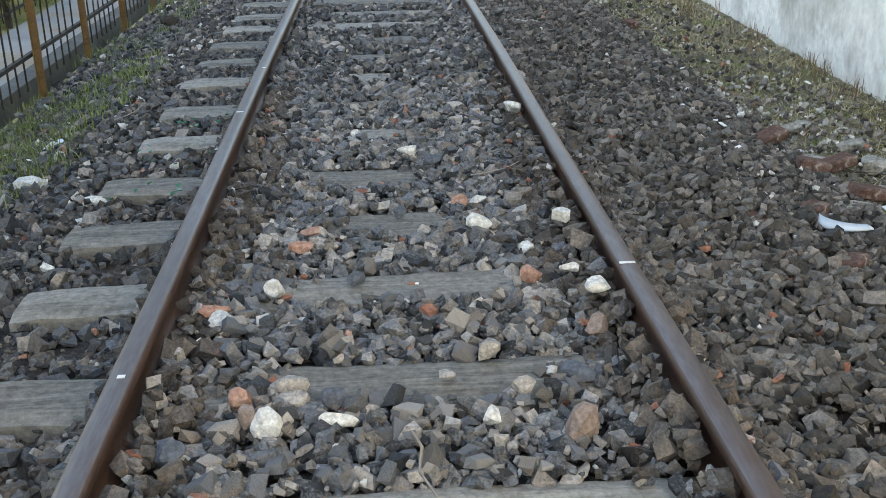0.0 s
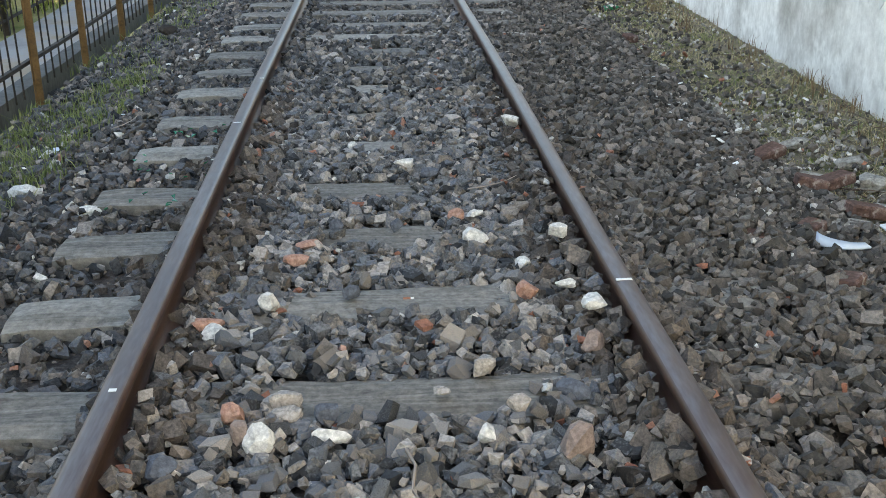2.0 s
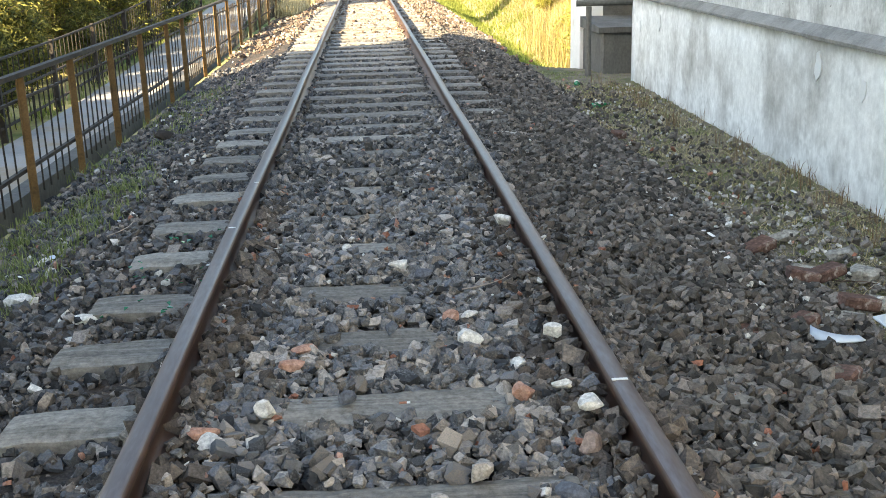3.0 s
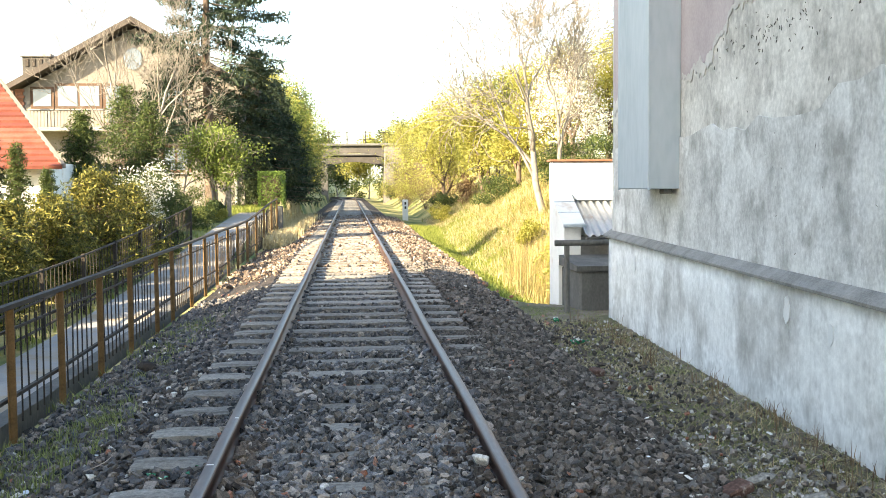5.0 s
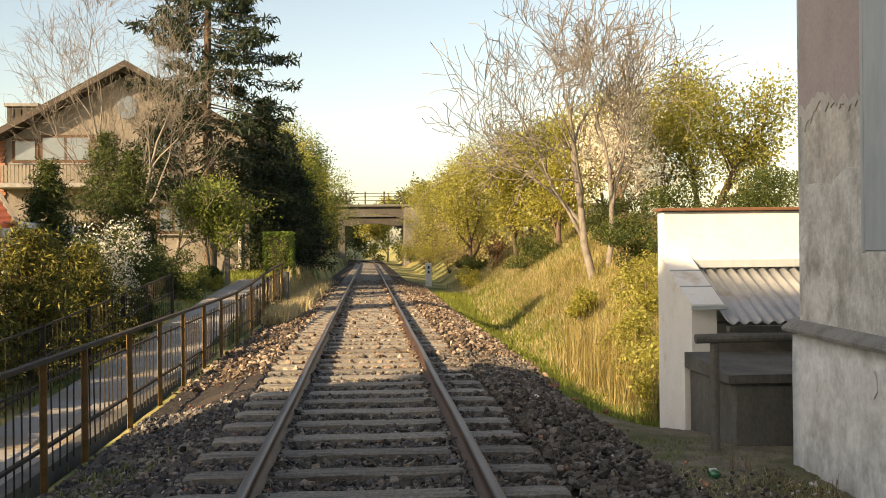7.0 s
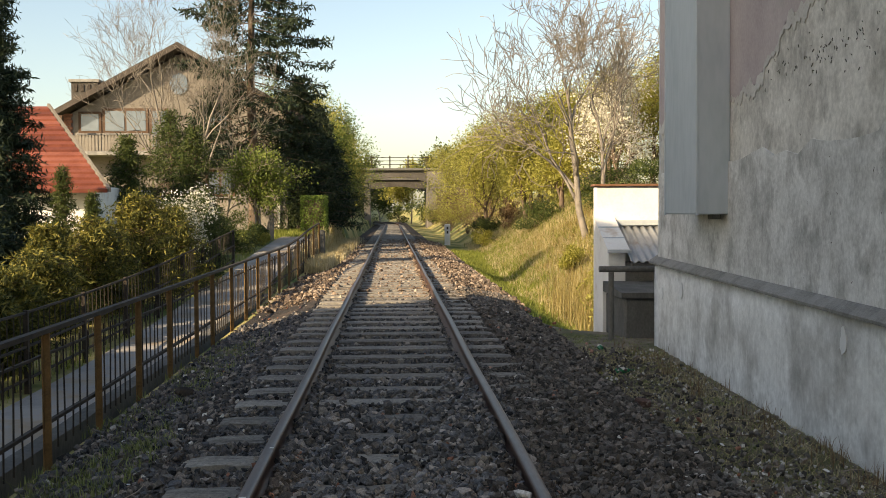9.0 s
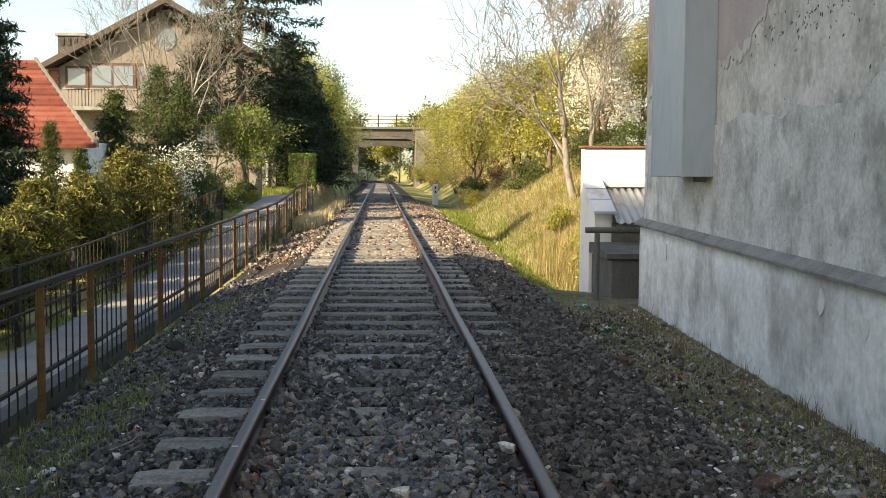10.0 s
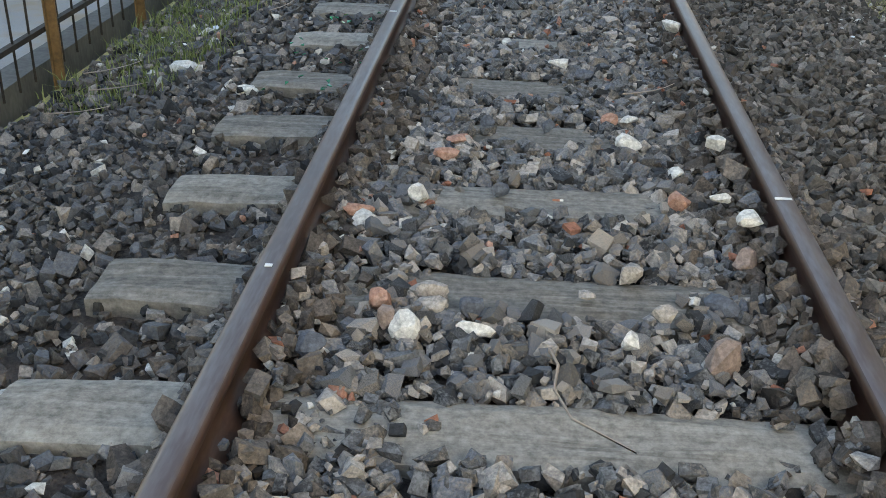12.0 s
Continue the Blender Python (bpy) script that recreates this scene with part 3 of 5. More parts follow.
part("gutter", prism([(16.24, 0.71), (16.22, 0.77), (16.34, 0.77), (16.34, 0.71)], "x", 3.60, 6.6), M_DARK, shed)
part("front_wall", box(3.565, 6.6, 16.6, 16.8, -1.4, 0.78), M_LEDGE, shed)
part("jamb", box(3.20, 3.29, 16.46, 16.56, -1.4, 0.40, 0.008), M_WHITE, shed, "pale peeling timber post")
frame_thing = thing("pipe_frame", "dark steel pipe frame standing beside the shed", "frame")
part("post", prism([(3.02 + 0.04 * math.cos(a), 14.98 + 0.04 * math.sin(a)) for a in np.linspace(0, 2 * np.pi, 13)[:-1]], "z", -0.6, 0.72), M_DARK, frame_thing)
part("beam", prism([(14.98 + 0.042 * math.cos(a), 0.765 + 0.042 * math.sin(a)) for a in np.linspace(0, 2 * np.pi, 13)[:-1]], "x", 2.85, 5.2), M_DARK, frame_thing)
bunker = thing("concrete_bunker", "low dark concrete block with a sloping cover behind the building", "block")
bm = box(3.24, 6.0, 15.17, 16.4, -1.2, 0.34, 0.03)
for v in bm.verts:
    v.co += Vector(noise.noise_vector(v.co * 3)) * 0.015
part("body", bm, M_DARK, bunker)
part("cover_slab", prism([(15.13, 0.345), (15.13, 0.42), (16.44, 0.50), (16.44, 0.345)], "x", 3.20, 6.0), M_DARK, bunker, "grey concrete cover slab")
# unseen tall house added behind the camera to keep the near track in shade
M_PLAIN = mat("plain_render", [(0.26, 0.235, 0.20), (0.34, 0.31, 0.27)], scale=0.5, fine=12, rough=0.9, bump=0.2)
back = thing("shade_block", "unseen plain house block with a lower wing, added to shade the track", "house")
part("wall", box(4.8, 16, -9, 0, -1, 13.5, 0.02), M_PLAIN, back)
# The wing stops lower so sun still reaches the shed's upper walls
part("wing", box(0, 4.796, -9, 0, -1, 10.8, 0.02), M_PLAIN, back)
back.matrix_basis = Matrix.Translation((-14.3, 7.2, 0)) @ pose(0, 0, 0, 0, 0, math.degrees(math.atan2(-0.78, 0.63)))

# ---- fences ----
M_IRON = mat("rusty_painted_iron", [(0.10, 0.062, 0.03), (0.20, 0.12, 0.052), (0.30, 0.175, 0.075)], scale=6, fine=60, rough=0.8, metal=0.15, bump=0.3)
M_BLACK = mat("dark_iron", [(0.02, 0.018, 0.016), (0.045, 0.038, 0.032), (0.08, 0.06, 0.045)], scale=8, fine=60, rough=0.75, metal=0.3, bump=0.2)
POSTS = [4.5, 5.96, 7.28, 8.62, 10.0, 11.47, 12.95, 14.62, 15.85, 17.66, 19.31, 20.98, 22.86, 24.77, 27.03, 29.59, 32.29, 35.28, 38.0]


def fence_top(y):
    return float(0.70 + 0.03 * smoothstep(12, 25, y) + 0.45 * smoothstep(25, 39, y))


def fence_foot(y):
    return float(ground_z(-2.6, y)) + 0.02


fence = thing("railing_fence", "rusty orange-brown iron railing fence beside the track", "fence")
for k, y in enumerate(POSTS):
    x = -2.6
    bm = box(-0.029, 0.029, -0.012, 0.012, fence_foot(y) - 0.25, fence_top(y) - 0.02, 0.004)
    box(-0.029, -0.018, -0.04, 0.012, fence_foot(y) - 0.25, fence_top(y) - 0.02, 0.004, bm)
    ob = part("post", bm, M_IRON, fence, "rusty orange iron post" if k == 0 else "")
    ob.matrix_basis = pose(x, y, 0, 0, 0, 8 + 4 * math.sin(k * 2.1))
for y0, y1 in zip(POSTS, POSTS[1:]):
    for frac, w, h, name in ((1.0, 0.03, 0.018, "top_rail"), (0.80, 0.012, 0.010, "upper_rail"), (0.27, 0.018, 0.014, "lower_rail")):
        za, zb = (fence_foot(y) + (fence_top(y) - fence_foot(y)) * frac for y in (y0, y1))
        bm = prism([(-w, -h), (w, -h), (w, h), (-w, h)], "y", y0, y1)
        for v in bm.verts:
            v.co.z += za + (zb - za) * (v.co.y - y0) / (y1 - y0)
            v.co.x += -2.6 - (0.05 if frac < 1 else 0)
        part(name, bm, M_BLACK, fence)
PICKET = prism([(0.0075 * math.cos(a), 0.0075 * math.sin(a)) for a in np.linspace(0, 2 * np.pi, 7)[:-1]], "z", 0, 1)
picket_mesh = bpy.data.meshes.new("picket")
PICKET.to_mesh(picket_mesh)
PICKET.free()
picket_mesh.materials.append(M_BLACK)
for y0, y1 in zip(POSTS, POSTS[1:]):
    n = max(6, int(round((y1 - y0) / 0.19)))
    for i in range(1, n):
        y = y0 + (y1 - y0) * i / n
        ob = part("picket", picket_mesh, None, fence)
        z0, z1 = fence_foot(y) + 0.03, fence_top(y)
        ob.matrix_basis = pose(-2.65, y, z0, random.uniform(-1, 1), random.uniform(-1, 1)) @ Matrix.Diagonal((1, 1, (z1 - z0) * 0.86, 1))
V, F = sheet(np.array([-2.95, -2.93, -2.76, -2.75]), lines((-12, 38, 0.5)), lambda x, y: np.where((x > -2.94) & (x < -2.755), ground_z(-2.55 + 0 * x, y) + 0.03, -0.7 + 1.0 * smoothstep(12, 46, y)))
tagged(new("kerb", mesh_from("kerb", V, F, M_DARK)), "low concrete kerb along the footpath fence", "kerb", kind="structure")
stump = thing("concrete_post", "short dark concrete post at the end of the fence", "post")
part("body", box(-2.62, -2.42, 38.4, 38.6, -0.2, 0.92, 0.03), M_DARK, stump)

garden = thing("garden_fence", "dark iron garden fence half hidden by shrubs", "fence")
for k in range(11):
    y = 6.5 + 2.4 * k
    z = float(-0.62 + 1.25 * smoothstep(12, 46, y))
    part("post", box(-4.53, -4.47, y - 0.03, y + 0.03, z - 0.2, z + 1.0, 0.005), M_BLACK, garden)
    if k == 10:
        break
    z2 = float(-0.62 + 1.25 * smoothstep(12, 46, y + 2.4))
    for h in (0.97, 0.55, 0.15):
        bm = prism([(-4.515, -0.014), (-4.485, -0.014), (-4.485, 0.014), (-4.515, 0.014)], "y", y, y + 2.4)
        for v in bm.verts:
            v.co.z += z + h + (z2 - z) * (v.co.y - y) / 2.4
        part("rail", bm, M_BLACK, garden)
    for i in range(1, 11):
        yy = y + 0.22 * i
        ob = part("picket", picket_mesh, None, garden)
        ob.matrix_basis = pose(-4.5, yy, z + (z2 - z) * i / 11 + 0.05) @ Matrix.Diagonal((1, 1, 0.9, 1))

# ---- bridge ----
M_CONC = mat("old_concrete", [(0.10, 0.09, 0.078), (0.155, 0.142, 0.125), (0.21, 0.195, 0.175)], scale=0.7, fine=9, rough=0.93, bump=0.4, depth=0.03, stain=(0.14, 0.125, 0.11), stain_scale=0.5, stain_at=(0.5, 0.7))
# Girder colour lowered to stand in for tree shade; the chimney shares it
M_OLDC = mat("shade_toned_concrete", [(0.045, 0.041, 0.036), (0.08, 0.073, 0.065), (0.12, 0.11, 0.098)], scale=0.7, fine=9, rough=0.93, bump=0.4, depth=0.03)
bridge = thing("road_bridge", "old concrete road bridge over the railway", "bridge")
for y0, dz, name in ((128.0, 0.0, "girder"), (137.5, -0.9, "girder")):
    arch = [(-4.6, 5.3 + dz)] + [(x, 5.0 + dz + 0.75 * (1 - ((x - 0.6) / 4.0) ** 2)) for x in np.linspace(-3.3, 4.5, 15)] + [(30, 5.3 + dz), (30, 6.55 + dz), (-14, 6.55 + dz), (-14, 5.3 + dz)]
    part(name, prism(arch, "y", y0, y0 + 0.6), M_OLDC, bridge)
part("deck", box(-14, 30, 127.6, 134.5, 6.554, 6.85, 0.05), M_DARK, bridge)
part("deck", box(-14, 30, 137.2, 140, 5.66, 5.95, 0.05), M_DARK, bridge)
part("pier", box(4.25, 7.2, 127.8, 135, -1.0, 6.55, 0.05), M_CONC, bridge, "square concrete abutment pier")
part("pier", box(-3.4, -2.6, 128.2, 129.4, -1.0, 5.3, 0.05), M_CONC, bridge)
part("pier", box(-6.0, -5.0, 128.2, 136, -1.0, 5.3, 0.05), M_CONC, bridge)
part("wing_wall", prism([(7.2, -1.0), (14, 3.6), (22, 6.0), (22, 6.5), (7.2, 6.5)], "y", 128.6, 129.2), M_CONC, bridge)
for i in range(16):
    part("post", box(-9.1 + 2.2 * i, -8.95 + 2.2 * i, 127.7, 127.85, 6.85, 8.35, 0.01), M_BLACK, bridge)
    part("post", box(-9.1 + 2.2 * i, -9.0 + 2.2 * i, 138.0, 138.1, 5.95, 7.0, 0.01), M_BLACK, bridge)
for z in (7.25, 7.7, 8.1):
    part("rail", box(-9.2, 24, 127.74, 127.8, z, z + 0.07, 0.01), M_BLACK, bridge)
part("rail", box(-9.2, 24, 138.02, 138.08, 6.9, 6.98, 0.01), M_BLACK, bridge)

gate = thing("gate_post", "pale concrete gate post at the garden entrance", "post")
part("body", box(-4.58, -4.42, 39.9, 40.06, -0.2, 2.1, 0.02), M_CONC, gate)
part("cap", box(-4.61, -4.39, 39.87, 40.09, 2.104, 2.16, 0.01), M_LEDGE, gate)

# ---- kilometre post ----
M_WPAINT = mat("white_paint", [(0.66, 0.66, 0.63), (0.78, 0.78, 0.76)], scale=4, fine=50, rough=0.8, bump=0.2)
mile = thing("distance_post", "white painted concrete distance post beside the track", "post")
part("body", box(2.98, 3.30, 60, 60.22, -0.9, 0.84, 0.03), M_WPAINT, mile)
for z in (0.55, 0.31):
    part("marking", box(3.09, 3.19, 59.985, 59.998, z, z + 0.15, 0), M_BLACK, mile, "dark painted figure")

# ---- houses ----
M_STUCCO = mat("brown_stucco", [(0.14, 0.126, 0.108), (0.20, 0.182, 0.158), (0.26, 0.238, 0.208)], scale=1.0, fine=14, rough=0.93, bump=0.3)
M_TILE = mat("red_roof_tiles", [(0.12, 0.034, 0.024), (0.18, 0.052, 0.034), (0.25, 0.085, 0.058)], scale=2, fine=20, rough=0.75, bump=0.2, obj=0.3)
M_ROOFD = mat("dark_roof", [(0.04, 0.033, 0.03), (0.07, 0.058, 0.05), (0.10, 0.085, 0.075)], scale=2, fine=20, rough=0.85, bump=0.3)
M_GLASS = mat("window_glass", [(0.10, 0.13, 0.16), (0.16, 0.19, 0.22)], scale=0.8, fine=3, rough=0.06, bump=0.0, spec=1.0)
M_FRAME = mat("window_frame_paint", [(0.55, 0.52, 0.46), (0.66, 0.63, 0.57)], scale=4, fine=40, rough=0.6, bump=0.1)
M_TIMBER = mat("dark_timber", [(0.07, 0.042, 0.028), (0.12, 0.075, 0.05)], scale=3, fine=30, rough=0.85, bump=0.3, stretch=(1, 1, 5))


def window(parent, x0, x1, y, z0, z1, panes=2):
    """A window set in a wall that faces -y."""
    fr = part("window", box(x0 - 0.08, x1 + 0.08, y - 0.05, y + 0.02, z0 - 0.08, z1 + 0.08, 0.01), M_TIMBER, parent, "dark framed window")
    w = (x1 - x0) / panes
    for i in range(panes):
        part("pane", box(x0 + w * i + 0.05, x0 + w * (i + 1) - 0.05, y - 0.065, y - 0.045, z0 + 0.04, z1 - 0.04, 0.003), M_GLASS, fr)
    part("sill", box(x0 - 0.15, x1 + 0.15, y - 0.16, y - 0.05, z0 - 0.15, z0 - 0.085, 0.01), M_LEDGE, fr)


house = thing("gabled_house", "brown stucco house with a wide gable and balcony", "house")
HY = 50.0
PEAK, EL, ER = (-9.75, 9.05), (-15.3, 6.0), (-4.6, 6.0)
part("wall", prism([(-15.0, -0.5), (-15.0, 6.1), (-9.75, 8.95), (-4.9, 6.15), (-4.9, -0.5)], "y", HY, HY + 11), M_STUCCO, house)
for a, b in ((PEAK, EL), (PEAK, ER)):
    dx, dz = b[0] - a[0], b[1] - a[1]
    ln = math.hypot(dx, dz)
    nx, nz = -dz / ln * (1 if dx > 0 else -1), abs(dx) / ln
    ex, ez = b[0] + dx / ln * 0.5, b[1] + dz / ln * 0.5
    part("roof", prism([(a[0], a[1] + 0.06), (ex, ez + 0.06), (ex + nx * 0.24, ez + 0.06 + nz * 0.24), (a[0], a[1] + 0.34)], "y", HY - 0.8, HY + 11.4), M_ROOFD, house)
ch = part("chimney", box(-15.7, -14.4, 53, 54, 5.0, 8.0, 0.03), M_OLDC, house, "square grey chimney with vents")
part("cap", box(-15.8, -14.3, 52.9, 54.1, 8.004, 8.15, 0.02), M_LEDGE, ch)
for i in range(4):
    part("vent", box(-15.55 + 0.32 * i, -15.39 + 0.32 * i, 52.96, 53.0, 7.55, 7.9, 0), M_BLACK, ch)
window(house, -13.3, -11.35, HY, 5.35, 6.35, 2)
window(house, -11.15, -10.35, HY, 4.6, 6.35, 1)
window(house, -8.75, -7.6, HY, 5.35, 6.35, 2)
window(house, -8.6, -7.4, HY, 2.4, 3.5, 2)
window(house, -14.4, -13.5, HY, 5.35, 6.2, 1)
bm = prism([(-9.75 + 0.42 * math.cos(a) - 0.1, 7.55 + 0.5 * math.sin(a)) for a in np.linspace(0, 2 * np.pi, 17)[:-1]], "y", HY - 0.06, HY)
part("attic_window", bm, M_GLASS, house)
bal = part("balcony", box(-14.9, -5.0, HY - 1.2, HY, 4.2, 4.38, 0.02), M_LEDGE, house)
for i in range(34):
    part("slat", box(-14.85 + 0.145 * i, -14.75 + 0.145 * i, HY - 1.18, HY - 1.14, 4.4, 5.1, 0.0), M_STUCCO, bal)
part("beam", box(-15.1, -14.85, HY - 1.2, HY - 1.0, 0, 6.0, 0.02), M_TIMBER, house)
for k in range(20):
    part("brick", box(-15.22, -14.8 + 0.06 * (k % 2), HY - 0.08, HY - 0.004, 3.2 + 0.15 * k, 3.335 + 0.15 * k, 0.01), M_BRICK, house)
part("drainpipe", box(-5.35, -5.22, HY - 0.12, HY, 0, 6.0, 0.02), M_FRAME, house)

red = thing("red_roofed_house", "white house with a bright red tiled roof", "house")
part("wall", box(-19, -8.45, 31, 38, -1.0, 2.35, 0.02), M_WHITE, red)
n = 16
for i in range(n):
    y0, y1 = 30.4 + 3.9 * i / n, 30.4 + 3.9 * (i + 1) / n
    z0, z1 = 2.2 + 2.75 * i / n, 2.2 + 2.75 * (i + 1) / n
    x0, x1 = -7.95 - 2.9 * i / n, -7.95 - 2.9 * (i + 1) / n
    bm = bmesh.new()
    vs = [bm.verts.new(p) for p in ((-20, y0 - 0.06, z0 + 0.05), (x0, y0 - 0.06, z0 + 0.05), (x1, y1, z1), (-20, y1, z1))]
    lo = [bm.verts.new((v.co.x, v.co.y + 0.03, v.co.z - 0.10)) for v in vs]
    bm.faces.new(vs)
    bm.faces.new(lo[::-1])
    for j in range(4):
        bm.faces.new((vs[j], lo[j], lo[(j + 1) % 4], vs[(j + 1) % 4]))
    part("tile_course", bm, M_TILE, red)
part("roof", prism([(30.5, 2.1), (34.3, 4.85), (38.1, 2.1)], "x", -20, -11.0), M_TILE, red)
bm = prism([(-0.04, -0.05), (0.05, -0.05), (0.05, 0.06), (-0.04, 0.06)], "y", 0, 1)
for v in bm.verts:
    t = v.co.y
    v.co = Vector((v.co.x - 7.9 - 2.9 * t, 30.35 + 3.95 * t, v.co.z + 2.22 + 2.76 * t))
part("verge", bm, M_CONC, red, "pale verge board")

# ---- plants ----
M_BARK = mat("grey_bark", [(0.14, 0.12, 0.10), (0.24, 0.215, 0.185), (0.36, 0.335, 0.30)], scale=5, fine=40, rough=0.95, bump=0.5, stretch=(1, 1, 0.3))
M_BARKD = mat("brown_bark", [(0.07, 0.05, 0.038), (0.13, 0.095, 0.07), (0.20, 0.15, 0.11)], scale=5, fine=40, rough=0.95, bump=0.5, stretch=(1, 1, 0.3))
M_TWIG = mat("pale_twigs", [(0.24, 0.19, 0.15), (0.36, 0.30, 0.25), (0.46, 0.40, 0.34)], scale=3, fine=20, rough=0.9, bump=0)
M_PALEBARK = mat("pale_bark", [(0.13, 0.11, 0.09), (0.21, 0.185, 0.155), (0.28, 0.25, 0.215)], scale=3, fine=20, rough=0.9, bump=0.2)
LEAF = {
    "hedge": mat("hedge_leaves", [(0.06, 0.085, 0.02), (0.13, 0.17, 0.035), (0.22, 0.26, 0.06)], island=0.8, scale=1, fine=3, rough=0.6, bump=0, trans=0.3),
    "ivy": mat("dark_ivy", [(0.012, 0.022, 0.008), (0.03, 0.045, 0.014), (0.06, 0.075, 0.024)], island=0.8, scale=1, fine=3, rough=0.6, bump=0, trans=0.2),
    "brown": mat("brown_brush", [(0.12, 0.075, 0.04), (0.20, 0.135, 0.075), (0.29, 0.21, 0.125)], island=0.8, scale=1, fine=3, rough=0.8, bump=0, trans=0.2),
    "spring": mat("spring_leaves", [(0.19, 0.185, 0.035), (0.34, 0.325, 0.07), (0.50, 0.47, 0.15)], island=0.8, scale=1, fine=3, rough=0.6, bump=0, trans=0.5),
    "green": mat("green_leaves", [(0.025, 0.042, 0.012), (0.06, 0.085, 0.022), (0.12, 0.145, 0.04)], island=0.8, scale=1, fine=3, rough=0.6, bump=0, trans=0.35),
    "thuja": mat("golden_conifer", [(0.03, 0.042, 0.012), (0.11, 0.115, 0.026), (0.29, 0.25, 0.055)], island=0.8, scale=1, fine=3, rough=0.7, bump=0, trans=0.25),
    "needle": mat("dark_needles", [(0.012, 0.022, 0.012), (0.025, 0.042, 0.022), (0.05, 0.07, 0.032)], island=0.7, scale=1, fine=3, rough=0.7, bump=0, trans=0.1),
    "blossom": mat("white_blossom", [(0.55, 0.53, 0.42), (0.72, 0.70, 0.60), (0.80, 0.78, 0.72)], island=0.6, scale=1, fine=3, rough=0.7, bump=0, trans=0.3),
    "dry": mat("dry_grass", [(0.38, 0.31, 0.16), (0.57, 0.475, 0.27), (0.70, 0.61, 0.40)], island=0.8, scale=1, fine=3, rough=0.8, bump=0, trans=0.45),
    "box": mat("clipped_box_leaves", [(0.09, 0.14, 0.03), (0.17, 0.25, 0.055), (0.27, 0.36, 0.09)], island=0.8, scale=1, fine=3, rough=0.6, bump=0, trans=0.35),
    "stalk": mat("tawny_stalks", [(0.19, 0.14, 0.05), (0.34, 0.27, 0.10), (0.50, 0.42, 0.20)], island=0.8, scale=1, fine=3, rough=0.8, bump=0, trans=0.45),
    "weed": mat("dusty_weeds", [(0.10, 0.125, 0.04), (0.20, 0.23, 0.08), (0.32, 0.35, 0.15)], island=0.8, scale=1, fine=3, rough=0.8, bump=0, trans=0.3),
    "grass": mat("fresh_grass", [(0.12, 0.15, 0.03), (0.23, 0.265, 0.055), (0.36, 0.38, 0.10)], island=0.8, scale=1, fine=3, rough=0.7, bump=0, trans=0.45),
}


def leaves_mesh(name, P, size, material, seed, droop=0.0, long=1.6, wide=0.45):
    """Small folded leaves at the given points."""
    r = np.random.default_rng(seed)
    n = len(P)
    u = r.normal(size=(n, 3))
    u[:, 2] -= droop
    u /= np.linalg.norm(u, axis=1)[:, None]
    w = np.cross(u, r.normal(size=(n, 3)))
    w /= np.linalg.norm(w, axis=1)[:, None] + 1e-9
    s = (size * r.uniform(0.6, 1.4, n))[:, None]
    V = np.stack([P, P + u * s * long * 0.5 + w * s * wide, P + u * s * long, P + u * s * long * 0.5 - w * s * wide], 1).reshape(-1, 3)
    F = np.arange(4 * n).reshape(n, 4)
    return mesh_from(name, V, F, material)


def grow(height, seed, trunk=0.14, levels=4, splits=5, spread_angle=0.7, lean=0.0, first=0.25, shrink=0.62, up=0.25, forks=1):
    """Branches: lists of (points, radii) from a trunk that divides."""
    r = np.random.default_rng(seed)
    out, tips = [], []

    def limb(p, d, length, rad, level):
        k = 5 if level < 2 else 4
        pts, rads = [p], [rad]
        for i in range(k):
            d = d + r.normal(0, 0.10 + 0.05 * level, 3) + np.array([0, 0, up * 0.15])
            d = d / np.linalg.norm(d)
            p = p + d * length / k
            pts.append(p)
            rads.append(rad * (1 - 0.75 * (i + 1) / k))
        out.append((np.array(pts), np.array(rads), level))
        if level >= levels - 1:
            tips.extend(pts[1:])
            return
        m = splits + (2 if level == 0 else 0)
        for j in range(m):
            t = first + (1 - first) * (j + r.uniform(0, 1)) / m if level == 0 else r.uniform(0.25, 1.0)
            i = min(k - 1, int(t * k))
            q = pts[i] + (pts[i + 1] - pts[i]) * (t * k - i)
            a = r.uniform(0, 2 * np.pi)
            side = np.cross(d, [math.cos(a), math.sin(a), 0.3])
            side /= np.linalg.norm(side) + 1e-9
            nd = d * math.cos(spread_angle) + side * math.sin(spread_angle) * r.uniform(0.7, 1.3) + np.array([0, 0, up])
            nd /= np.linalg.norm(nd)
            limb(q, nd, length * shrink * r.uniform(0.7, 1.15) * (1.15 - 0.45 * t if level == 0 else 1), max(rads[i] * 0.55, 0.006), level + 1)

    for f in range(forks):
        limb(np.array([0.12 * f, 0.05 * f, 0.0]), np.array([lean + (0.25 * (f - (forks - 1) / 2) if forks > 1 else 0), 0.05 * f, 1.0]), height * (0.72 - 0.06 * f), trunk, 0)
    return out, np.array(tips)


